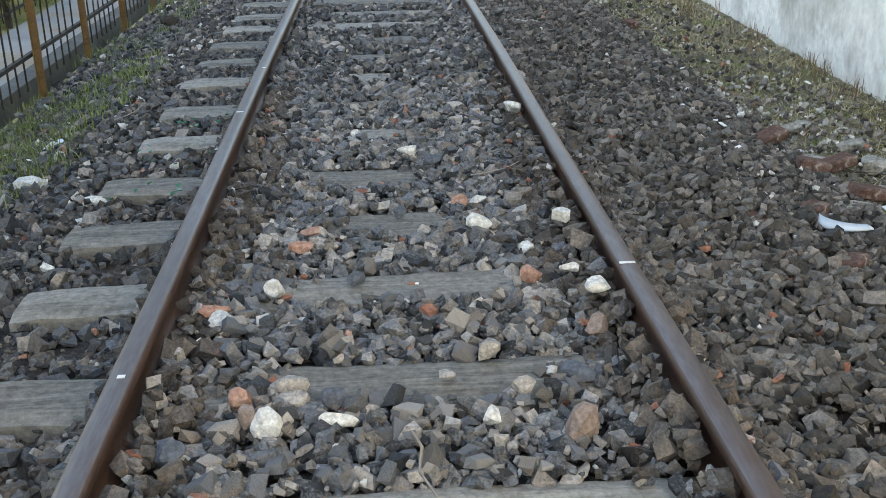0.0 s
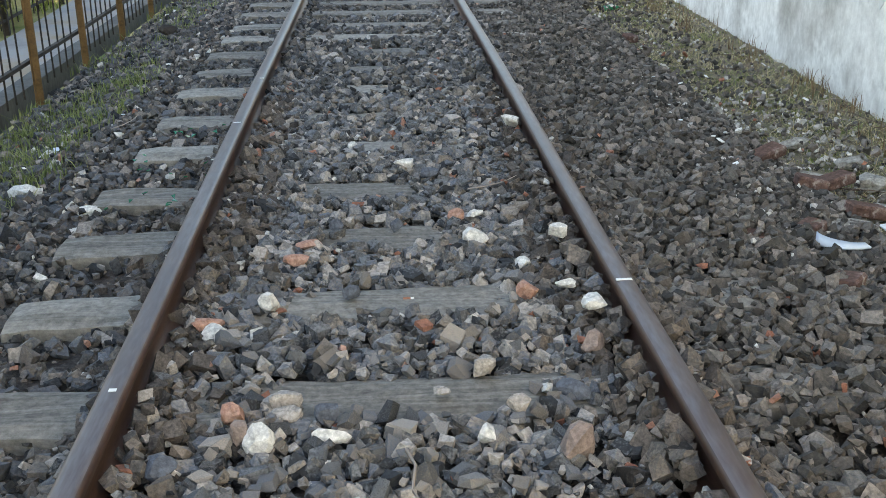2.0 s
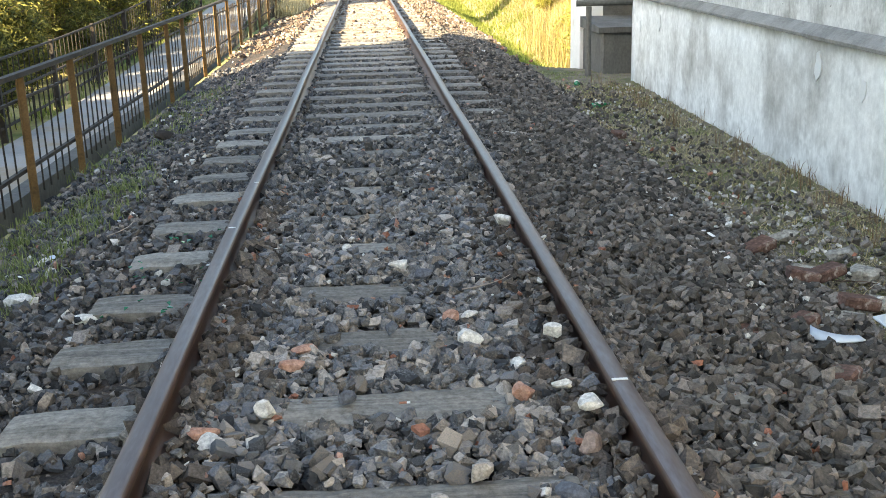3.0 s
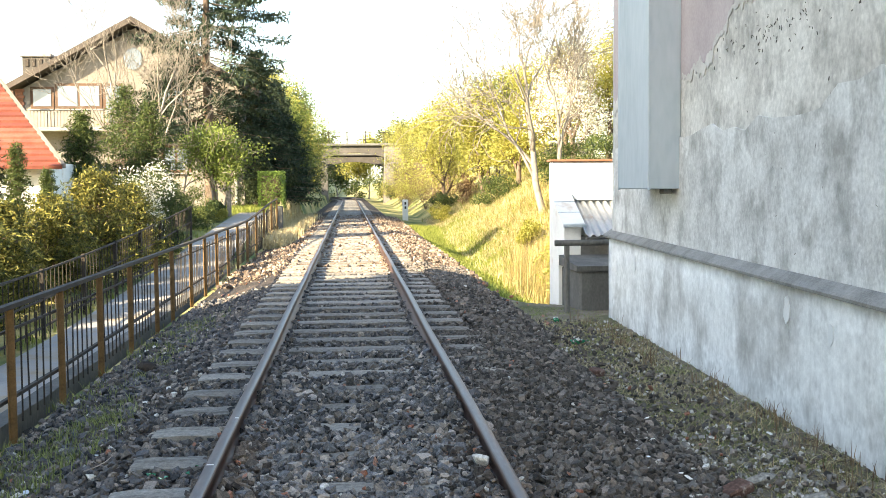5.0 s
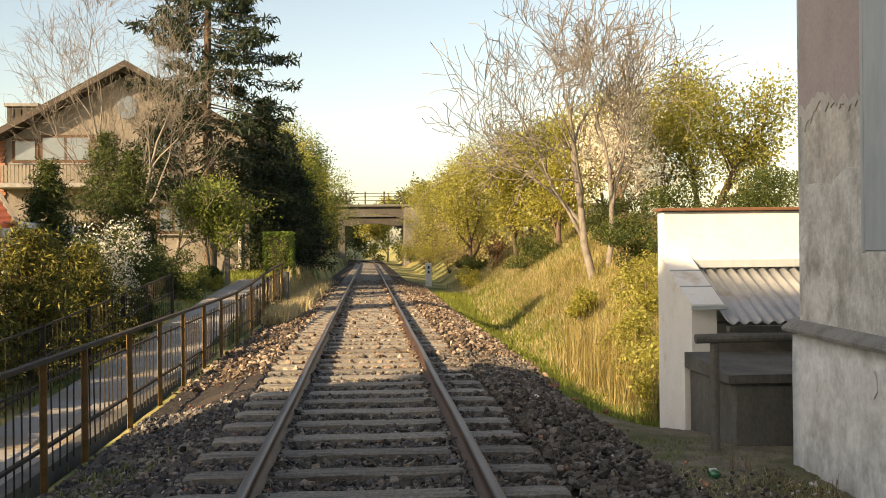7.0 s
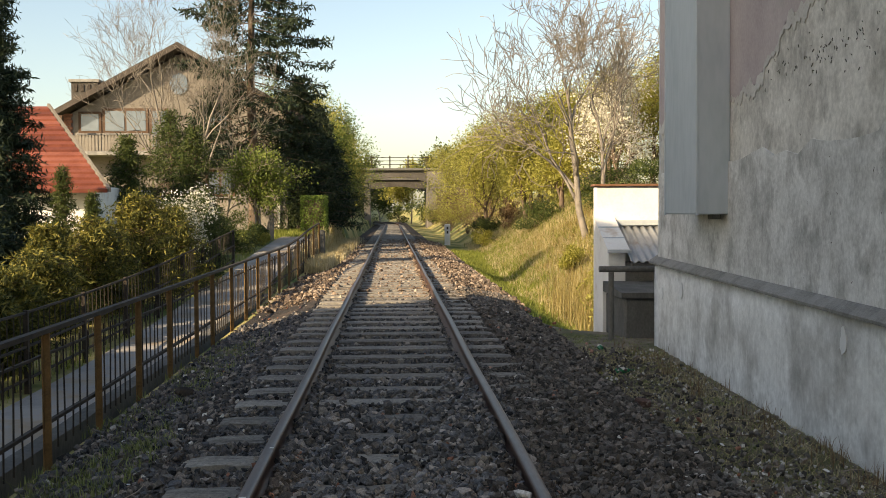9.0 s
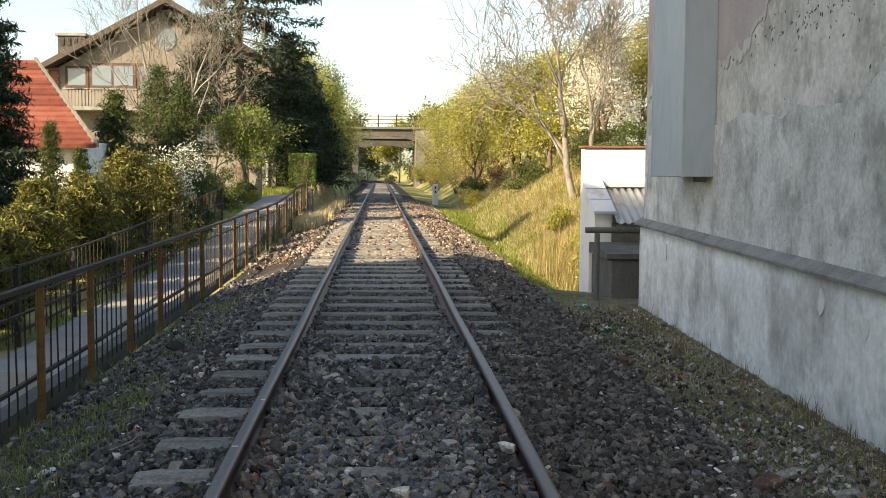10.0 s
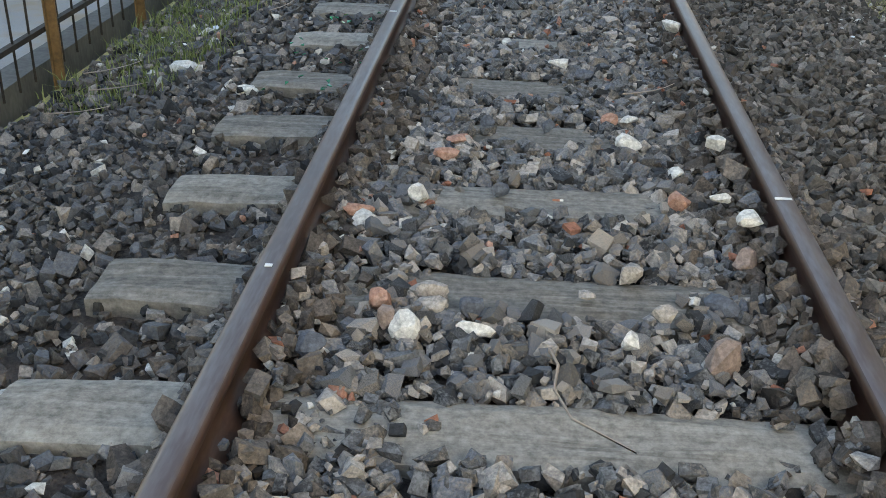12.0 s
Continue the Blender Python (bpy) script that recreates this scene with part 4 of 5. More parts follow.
def tubes(name, limbs, material, thick=0.0):
    V, F, base = [], [], 0
    for pts, rads, level in limbs:
        n = 7 if level == 0 else 5 if level == 1 else 3
        ring = np.linspace(0, 2 * np.pi, n + 1)[:-1]
        for p, rad in zip(pts, rads):
            rad = max(rad, thick)
            V += [(p[0] + rad * math.cos(a), p[1] + rad * math.sin(a), p[2]) for a in ring] if level < 1 else \
                 [(p[0] + rad * math.cos(a), p[1] + rad * 0.6 * math.sin(a), p[2] + rad * math.sin(a)) for a in ring]
        for k in range(len(pts) - 1):
            F += [(base + k * n + i, base + k * n + (i + 1) % n, base + (k + 1) * n + (i + 1) % n, base + (k + 1) * n + i) for i in range(n)]
        base += n * len(pts)
    return mesh_from(name, V, F, material, True)


def tree(name, at, height, seed, label, leaf=None, leaf_size=0.09, per_tip=3, bark=None, scatter=0.25, category="tree", twig=0.008, **kw):
    ob = thing(name, label, category, group=name + "s", at=(at[0], at[1], float(ground_z(at[0], at[1])) - 0.1 if len(at) < 3 else at[2]))
    limbs, tips = grow(height, seed, **kw)
    part("trunk", tubes("trunk", [b for b in limbs if b[2] < 2], bark or M_BARK), None, ob)
    part("branchwork", tubes("branchwork", [b for b in limbs if b[2] >= 2], bark or M_TWIG, twig), None, ob)
    if leaf:
        r = np.random.default_rng(seed)
        P = np.repeat(tips, per_tip, axis=0)
        P = P + r.normal(0, scatter, P.shape)
        part("crown", leaves_mesh("crown", P, leaf_size, LEAF[leaf], seed), None, ob)
    return ob


def conifer(name, at, height, width, seed, label, leaf="needle", tiers=26, per=11, bare_to=0.1, needle=0.16, dens=26, droop=0.25, category="tree", gaps=0.0, power=0.8, hang=0.3):
    """A trunk with tiers of drooping boughs, each set with needle sprays."""
    r = np.random.default_rng(seed)
    ob = thing(name, label, category, group=name + "s", at=(at[0], at[1], float(ground_z(at[0], at[1])) - 0.1 if len(at) < 3 else at[2]))
    z = np.linspace(0, height, 9)
    limbs = [(np.stack([0.06 * np.sin(z * 0.7), 0 * z, z], -1), 0.02 + 0.014 * (height - z), 0)]
    P = []
    for i in range(tiers * per):
        if r.uniform() < gaps:
            continue
        t = bare_to + (1 - bare_to) * (i + r.uniform(-1, 1) * per * 0.5) / (tiers * per)
        t = min(max(t, bare_to * 0.8), 0.995)
        a = i * 2.4 + r.uniform(-0.5, 0.5)
        l = (width * (1 - t) ** power + 0.12) * r.uniform(0.45, 1.15)
        s = np.linspace(0, 1, 4)
        sag = droop * r.uniform(0.6, 1.4)
        pts = np.stack([math.cos(a) * l * s, math.sin(a) * l * s, t * height - sag * l * s + 0.35 * sag * l * s ** 3], -1)
        limbs.append((pts, 0.02 * (1 - s * 0.8) * (0.4 + l / 2), 2))
        k = int(dens * (0.3 + l / max(width, 0.3)))
        q = r.uniform(0.12, 1.0, k) ** 0.7
        side = np.round(r.uniform(-1, 1, k) * 4) / 4 * 0.30 * l * (1.1 - q)
        q2 = np.clip(q + np.abs(side) / l * 0.6, 0, 1.05)
        base = np.stack([math.cos(a) * l * q2 - math.sin(a) * side, math.sin(a) * l * q2 + math.cos(a) * side, t * height - sag * l * q2 + 0.35 * sag * l * q2 ** 3 - hang * np.abs(side)], -1)
        P.append(base + r.normal(0, 1, (k, 3)) * np.array([0.10, 0.10, 0.05]) * min(1.0, width))
    part("trunk", tubes("trunk", limbs, M_BARKD), None, ob)
    part("crown", leaves_mesh("crown", np.concatenate(P), needle * 1.2, LEAF[leaf], seed, droop=0.3, long=2.3, wide=0.27), None, ob)
    return ob


def shrub(name, at, size, count, leaf, seed, label, leaf_size=0.06, second=None, shape=1.0, category="shrub"):
    """An uneven bush: stems with leaves in several lobes."""
    r = np.random.default_rng(seed)
    ob = thing(name, label, category, group=name + "s", at=(at[0], at[1], float(ground_z(at[0], at[1])) if len(at) < 3 else at[2]))
    lobes = r.normal(0, 0.42, (12, 3)) * np.array(size)[None] + np.array([0, 0, size[2]])
    lobes[:, 2] = np.clip(lobes[:, 2], 0.2 * size[2], 1.75 * size[2])
    limbs = []
    for q in lobes:
        s = np.linspace(0, 1, 4)[:, None]
        limbs.append((q[None] * s * np.array([1, 1, 1]), 0.015 * (1.2 - s[:, 0]), 2))
    part("branchwork", tubes("branchwork", limbs, M_BARKD), None, ob)
    which = r.integers(0, 12, count)
    d = r.normal(size=(count, 3))
    d /= np.linalg.norm(d, axis=1)[:, None]
    rad = r.uniform(0.5, 1.05, count)[:, None] * np.array(size) * r.uniform(0.3, 0.5, 12)[which][:, None]
    P = lobes[which] + d * rad
    P[:, 2] = np.abs(P[:, 2])
    cut = int(count * 0.6) if second else count
    part("leaves", leaves_mesh("leaves", P[:cut], leaf_size, LEAF[leaf], seed), None, ob)
    if second:
        top = P[cut:]
        part("blossom", leaves_mesh("blossom", top + d[cut:] * 0.08, leaf_size * 1.1, LEAF[second], seed + 1), None, ob)
    return ob


# right: hill side
tree("bare_tree", (7.0, 38), 8.4, 21, "leafless pale-barked tree with a wide crown of fine twigs", trunk=0.15, levels=5, splits=5, lean=-0.22, spread_angle=0.72, first=0.14, shrink=0.70, up=0.20, forks=1, twig=0.0115, bark=M_PALEBARK)
tree("bare_tree", (7.5, 38.3), 7.6, 27, "leafless pale-barked tree with fine twigs on the slope", trunk=0.11, levels=5, splits=4, lean=0.04, spread_angle=0.66, first=0.16, shrink=0.68, up=0.2, forks=1, twig=0.0115, bark=M_PALEBARK)
tree("blossom_tree", (9.2, 43), 4.4, 23, "tree with pale pink-white spring blossom", leaf="blossom", leaf_size=0.06, per_tip=10, levels=4, splits=5, first=0.15, spread_angle=0.8, bark=M_BARKD)
tree("blossom_tree", (10.0, 43), 5.6, 22, "tree with pale pink-white spring blossom", leaf="blossom", leaf_size=0.06, per_tip=3, levels=4, splits=5, first=0.15, spread_angle=0.8)
SPRING = ((5.6, 62, 5.2), (7.2, 54, 5.0), (9.5, 62, 6.2), (6.2, 78, 6.6), (10.5, 50, 5.0), (8.0, 92, 7.5), (5.8, 100, 7), (13, 62, 6.4), (12, 80, 7.5), (13.5, 48, 5.5), (6.4, 69, 5.6), (8.2, 58, 5.2), (6.8, 86, 7.0), (9.7, 47, 4.8), (11.2, 45, 5.0), (12.2, 42, 4.6), (7.6, 47, 3.8), (8.9, 51, 4.6), (6.6, 52, 4.0))
for k, (x, y, h) in enumerate(SPRING):
    tree("spring_tree", (x, y), h, 40 + k, "tree with thin yellow-green spring leaves", leaf="spring", leaf_size=0.075, per_tip=11, bark=M_BARKD, levels=4, splits=5, first=0.12, spread_angle=0.75, scatter=0.28)
for k, (x, y, s) in enumerate(((7.6, 35.5, 1.2), (9.2, 37, 1.4), (11, 35, 1.3), (12.5, 38, 1.6), (8.6, 41, 1.5), (14, 36, 1.5), (6.4, 47, 1.2), (5.2, 58, 1.1))):
    shrub("bramble", (x, y), (s, s, s * 0.6), 5000, "green", 60 + k, "dense green brambles on the slope", 0.045)
for k, (x, y, s) in enumerate(((5.0, 70, 1.5), (4.8, 86, 1.6), (5.4, 110, 2.2), (4.6, 52, 0.7), (5.3, 27, 0.75), (6.4, 30, 0.9), (5.0, 24, 0.7), (4.8, 22.3, 0.6), (5.6, 33, 0.5))):
    shrub("spring_shrub", (x, y), (s, s, s * 0.9), 3000, "spring", 70 + k, "loose yellowish spring shrub on the slope", 0.045)
for k, (x, y, s) in enumerate(((4.9, 125, 1.3), (6.2, 121, 1.8), (5.4, 116, 1.8), (5.2, 105, 1.7), (5.0, 92, 1.5), (11, 124, 2.6), (14, 122, 3), (16, 100, 3), (5.6, 66, 1.6), (6.8, 72, 1.9), (5.8, 82, 1.9), (7.4, 90, 2.2), (6.2, 98, 2.2), (8.6, 104, 2.6), (6.6, 112, 2.6), (9.5, 118, 3.0), (7.5, 122, 2.4), (10.5, 96, 2.6), (8.8, 78, 2.2), (12, 110, 3.0), (6.0, 54, 1.0), (13, 70, 2.4))):
    shrub("brown_brush", (x, y), (s, s, s * 0.8), 2600, "brown" if k % 3 else "spring", 400 + k, "tangled brownish brushwood on the cutting slope", 0.055)
# left: gardens
conifer("tall_pine", (-6.1, 47), 18.0, 4.5, 81, "tall dark conifer with open drooping boughs", tiers=34, per=7, bare_to=0.22, needle=0.095, dens=230, gaps=0.28, droop=0.28, power=0.55, hang=0.45)
conifer("spruce", (-4.5, 52), 7.6, 3.0, 82, "dense dark green spruce in the garden", tiers=28, per=14, dens=70, needle=0.08)
conifer("spruce", (-3.9, 58), 6.8, 2.6, 83, "dense dark green spruce in the garden", tiers=26, per=13, dens=70, needle=0.08)
conifer("spruce", (-10.2, 27), 9.6, 1.9, 84, "dense dark green spruce in the garden", tiers=34, per=14, dens=230, needle=0.06, droop=0.3, hang=0.5)
conifer("spruce", (-7.8, 38), 4.8, 2.0, 85, "bluish garden conifer before the house", leaf="green", tiers=22, per=12, dens=60, needle=0.05)
conifer("spruce", (-6.6, 36), 4.2, 1.5, 86, "dark garden conifer before the house", leaf="green", tiers=22, per=12, dens=60, needle=0.05)
conifer("spruce", (-8.3, 34), 3.8, 1.3, 87, "bluish garden conifer before the house", leaf="green", tiers=22, per=12, dens=60, needle=0.05)
conifer("spruce", (-7.7, 20), 3.2, 1.5, 95, "low dark spruce at the edge of the garden", tiers=22, per=12, dens=130, needle=0.05, droop=0.3, hang=0.4)
conifer("spruce", (-8.9, 22.5), 4.4, 1.9, 96, "low dark spruce at the edge of the garden", tiers=24, per=12, dens=140, needle=0.05, droop=0.3, hang=0.4)
conifer("spruce", (-7.0, 15.5), 2.0, 1.2, 97, "low dark spruce at the edge of the garden", tiers=18, per=12, dens=120, needle=0.045, droop=0.3, hang=0.4)
conifer("columnar_thuja", (-8.0, 26.5), 2.9, 0.42, 88, "slim green columnar thuja", leaf="green", tiers=26, per=10, dens=40, needle=0.03, droop=-0.6)
conifer("columnar_thuja", (-7.0, 25.5), 2.3, 0.30, 89, "slim green columnar thuja", leaf="green", tiers=24, per=9, dens=40, needle=0.028, droop=-0.6)
tree("bare_tree", (-8.3, 42), 9.4, 91, "leafless many-stemmed tree before the house", trunk=0.11, levels=5, splits=5, spread_angle=0.66, first=0.18, shrink=0.62, up=0.3, forks=2, twig=0.006, bark=M_PALEBARK)
tree("bare_tree", (-6.9, 43), 5.4, 92, "leafless tangled garden tree", trunk=0.09, levels=4, splits=5, spread_angle=0.8, first=0.15, up=0.1, forks=2, twig=0.008, bark=M_PALEBARK)
tree("young_tree", (-5.0, 40), 3.2, 93, "small multi-stemmed tree with fresh green leaves", leaf="hedge", leaf_size=0.06, per_tip=6, trunk=0.05, levels=4, splits=5, first=0.45, forks=3, spread_angle=0.6, scatter=0.16)
for k, (x, y, s, h) in enumerate(((-5.5, 12.5, 0.55, 0.36), (-5.3, 15.0, 0.6, 0.6), (-5.6, 17.5, 0.7, 0.66), (-5.4, 20.0, 0.75, 0.9), (-5.2, 22.5, 0.85, 1.12), (-5.1, 25.0, 0.8, 1.0), (-5.4, 10.0, 0.5, 0.3), (-6.8, 16, 0.6, 0.5), (-6.4, 21, 0.7, 0.8), (-5.0, 13.8, 0.35, 0.5), (-5.9, 18.8, 0.4, 0.85))):
    conifer("golden_juniper", (x, y, -0.55), h * 2.2, s * 1.15, 100 + k, "bushy golden-green juniper behind the fence", leaf="thuja", tiers=20, per=14, dens=62, needle=0.034, droop=-0.35, category="shrub", power=0.5)
shrub("flowering_shrub", (-5.3, 26.5), (1.0, 1.3, 1.15), 9000, "green", 120, "large shrub covered in white blossom", 0.035, second="blossom")
shrub("flowering_shrub", (-5.5, 29.5), (0.9, 1.2, 1.1), 8000, "green", 121, "large shrub covered in white blossom", 0.035, second="blossom")
for k, (x, y, s) in enumerate(((-5.4, 32, 1.0), (-5.2, 34.5, 0.8), (-4.9, 28, 0.6), (-6.6, 30, 1.0), (-4.6, 37.5, 0.35), (-4.9, 38.5, 0.4))):
    shrub("garden_shrub", (x, y), (s, s, s * 0.8), 6500, "green" if k != 4 else "spring", 130 + k, "dense green garden shrub", 0.035)
LEFT = ((-4.4, 62, 5.4), (-3.9, 84, 6.2), (-3.8, 98, 6.5), (-5.4, 66, 6.6), (-4.6, 74, 6.8), (-6.6, 82, 7.6), (-4.6, 90, 6.8), (-5.6, 104, 7.4), (-8.5, 72, 7.2))
for k, (x, y, h) in enumerate(LEFT):
    tree("spring_tree", (x, y), h, 150 + k, "tree with yellow-green spring leaves", leaf="spring" if k % 2 else "hedge", leaf_size=0.085, per_tip=13, bark=M_BARKD, levels=4, splits=5, first=0.10, spread_angle=0.7, scatter=0.3)
for k, (x, y, s) in enumerate(((-4.3, 50, 1.2), (-3.7, 66, 1.4), (-3.5, 75, 1.5), (-3.6, 86, 1.7), (-3.9, 98, 2.0), (-4.4, 112, 2.4), (-5.5, 124, 2.6), (-4.2, 62, 1.3), (-4.0, 70, 1.5), (-3.9, 80, 1.6), (-4.0, 92, 1.8), (-4.3, 106, 2.0), (-5.0, 118, 2.2), (-4.0, 55, 1.0))):
    shrub("ivy_shrub", (x, y), (s, s, s), 4500, "ivy", 170 + k, "dark ivy-green undergrowth beside the track", 0.06)
for k, (x, y, h) in enumerate(((-6, 155, 9), (3, 165, 9), (-2, 175, 8), (8, 160, 10), (-10, 165, 10), (12, 150, 12), (6.5, 145, 9.5))):
    tree("far_tree", (x, y, -0.5), h, 190 + k, "distant tree in spring leaf beyond the bridge", leaf="spring" if k % 2 else "green", leaf_size=0.22, per_tip=9, levels=4, splits=5, first=0.1, spread_angle=0.8, scatter=0.4)
for k, (x, y, s) in enumerate(((-4, 160, 2.0), (1, 158, 1.6), (4.5, 148, 1.6), (5.5, 124, 1.2))):
    shrub("far_shrub", (x, y, 0), (s * 1.4, s, s), 1800, "green", 210 + k, "distant green bushes beside the track", 0.14)
# clipped hedge
hedge = thing("clipped_hedge", "square clipped bright green hedge", "hedge", at=(-3.35, 46, 0.72))
r = np.random.default_rng(5)
P = r.uniform(-1, 1, (9000, 3))
ax = r.integers(0, 3, 9000)
P[np.arange(9000), ax] = np.sign(P[np.arange(9000), ax]) * r.uniform(0.9, 1.02, 9000)
P = P * np.array([0.52, 0.75, 0.75]) + np.array([0, 0, 0.78])
part("leaves", leaves_mesh("leaves", P, 0.045, LEAF["box"], 5), None, hedge)
part("core", box(-0.42, 0.42, -0.62, 0.62, 0, 1.36, 0.03), M_BARKD, hedge)


def blades(name, x, y, height, leaf, seed, label, lean=0.5, width=0.006):
    """Grass blades in one mesh."""
    r = np.random.default_rng(seed)
    n = len(x)
    z = ground_z(x, y) - 0.01
    a = r.uniform(0, 2 * np.pi, n)
    h = height * r.uniform(0.4, 1.3, n)
    l = h * np.abs(r.normal(0, lean, n))
    b = np.stack([x, y, z], -1)
    side = np.stack([-np.sin(a), np.cos(a), 0 * a], -1) * (width * r.uniform(0.6, 1.4, n))[:, None]
    mid = b + np.stack([np.cos(a) * l * 0.35, np.sin(a) * l * 0.35, h * 0.6], -1)
    tip = b + np.stack([np.cos(a) * l, np.sin(a) * l, h], -1)
    V = np.stack([b - side, b + side, mid + side * 0.7, mid - side * 0.7, tip], 1).reshape(-1, 3)
    i = np.arange(n) * 5
    F = np.concatenate([np.stack([i, i + 1, i + 2, i + 3], -1)]).tolist() + np.stack([i + 3, i + 2, i + 4], -1).tolist()
    return tagged(new(name, mesh_from(name, V, F, LEAF[leaf])), label, "grass", kind="stuff")


def clumps(n, x0, x1, y0, y1, seed, per=18, tight=0.08):
    r = np.random.default_rng(seed)
    cx, cy = r.uniform(x0, x1, n), r.uniform(y0, y1, n)
    return np.repeat(cx, per) + r.normal(0, tight, n * per), np.repeat(cy, per) + r.normal(0, tight, n * per)


x, y = clumps(1500, 5.2, 10.5, 24, 62, 1, 30, 0.22)
blades("dry_grass", x, y, 0.24, "dry", 2, "matted dry straw grass on the sunlit slope", width=0.009, lean=1.5)
x, y = clumps(900, 4.2, 6.5, 22, 60, 31, 22, 0.18)
blades("dry_grass", x, y, 0.2, "dry", 32, "patches of dry grass at the foot of the slope", width=0.010, lean=0.8)
x, y = clumps(2600, 2.9, 6.0, 18.5, 50, 3, 22, 0.16)
blades("green_grass", x, y, 0.14, "grass", 4, "fresh green grass in the ditch", width=0.010)
x, y = clumps(1300, 4.6, 10.0, 22, 60, 33, 24, 0.3)
blades("green_grass", x, y, 0.25, "grass", 34, "green tufts among the straw on the slope", width=0.010, lean=1.1)
x, y = clumps(110, 4.2, 5.6, 21.5, 30, 41, 22, 0.22)
blades("tall_stalks", x, y, 1.0, "stalk", 42, "tall tawny stalks standing beside the shed", width=0.006, lean=0.4)
x, y = clumps(200, 5.0, 8.5, 27, 44, 43, 22, 0.2)
blades("tall_stalks", x, y, 0.45, "stalk", 44, "tawny stalks on the upper slope", width=0.008, lean=0.5)
x, y = clumps(900, -2.75, -1.9, 32, 58, 5, 16, 0.12)
blades("dry_grass", x, y, 0.4, "dry", 6, "dry grass tufts along the fence end", width=0.012)
x, y = clumps(85, -2.45, -1.7, 5.4, 8.6, 7, 45, 0.08)
blades("green_weeds", x, y, 0.09, "weed", 8, "small fresh weeds growing in the ballast", lean=0.7, width=0.004)
x, y = clumps(520, 2.1, 3.35, 5.0, 15.5, 17, 34, 0.09)
blades("moss_tufts", x, y, 0.03, "weed", 18, "low mossy tufts on the soil by the wall", lean=1.5, width=0.004)
x, y = clumps(70, -2.5, -1.7, 8.6, 15.0, 19, 26, 0.07)
blades("green_weeds", x, y, 0.08, "weed", 28, "sparse weeds along the shoulder", lean=0.9, width=0.004)
x, y = clumps(520, 2.15, 3.3, 4.5, 14, 9, 16, 0.12)
blades("dry_stalks", x, y, 0.05, "dry", 10, "flattened dry stalks along the wall foot", lean=3.0, width=0.0025)
x, y = clumps(60, 2.9, 3.35, 5, 14.3, 11, 14, 0.05)
blades("dry_weeds", x, y, 0.15, "brown", 12, "dry weeds standing against the wall", lean=0.5, width=0.003)
x, y = clumps(420, -4.9, -2.9, 6, 44, 13, 16, 0.10)
keep = (x < -4.4) | (x > -2.9)
blades("green_grass", x[keep], y[keep], 0.12, "grass", 14, "green grass verge along the footpath", width=0.007)
x, y = clumps(1100, -6.5, -2.9, 42, 62, 15, 18, 0.2)
blades("green_grass", x, y, 0.18, "grass", 16, "green lawn beside the hedge", width=0.015)

# ---- single stones, rubble and litter ----
M_BLUE = mat("blue_grey_stone", [(0.07, 0.076, 0.09), (0.12, 0.13, 0.15)], grain=60, scale=20, fine=150, rough=0.85, bump=0.4, depth=0.004)
M_PINK = mat("pinkish_stone", [(0.20, 0.15, 0.125), (0.28, 0.21, 0.175)], grain=60, scale=20, fine=150, rough=0.9, bump=0.4, depth=0.004)
M_RUBBLE = mat("mortar_rubble", [(0.15, 0.14, 0.12), (0.26, 0.245, 0.215), (0.36, 0.345, 0.305)], grain=40, scale=12, fine=90, rough=0.95, bump=0.8, depth=0.01)
M_OLDBRICK = mat("old_brick", grain=40, colours=[(0.06, 0.038, 0.031), (0.11, 0.062, 0.048), (0.18, 0.12, 0.10)], scale=12, fine=90, rough=0.95, bump=0.6, depth=0.008, stain=(0.38, 0.35, 0.31), stain_scale=9, stain_at=(0.58, 0.7))


def lump(name, x, y, z, sx, sy, sz, material, label, seed, category="stone", sharp=0.12):
    """One stone with its own broken faces."""
    r = np.random.default_rng(seed)
    bm = bmesh.new()
    bmesh.ops.create_icosphere(bm, subdivisions=2, radius=1.0)
    cuts = r.normal(size=(10, 3))
    cuts /= np.linalg.norm(cuts, axis=1)[:, None]
    for v in bm.verts:
        p = np.array(v.co)
        for c in cuts:
            d = p @ c - 0.58
            if d > 0:
                p = p - c * d
        p = p * 1.12 * (1 + r.uniform(-sharp, sharp) * 0.3)
        v.co = Vector(p * np.array([sx, sy, sz]))
    a = r.uniform(0, 6.28)
    ob = part(name, bm, material, None)
    ob.matrix_basis = pose(x, y, z, 0, 0, math.degrees(a) if sx == sy else r.uniform(-25, 25))
    return tagged(ob, label, category, group=name + "s")


PALE = "pale limestone lump lying in the ballast"
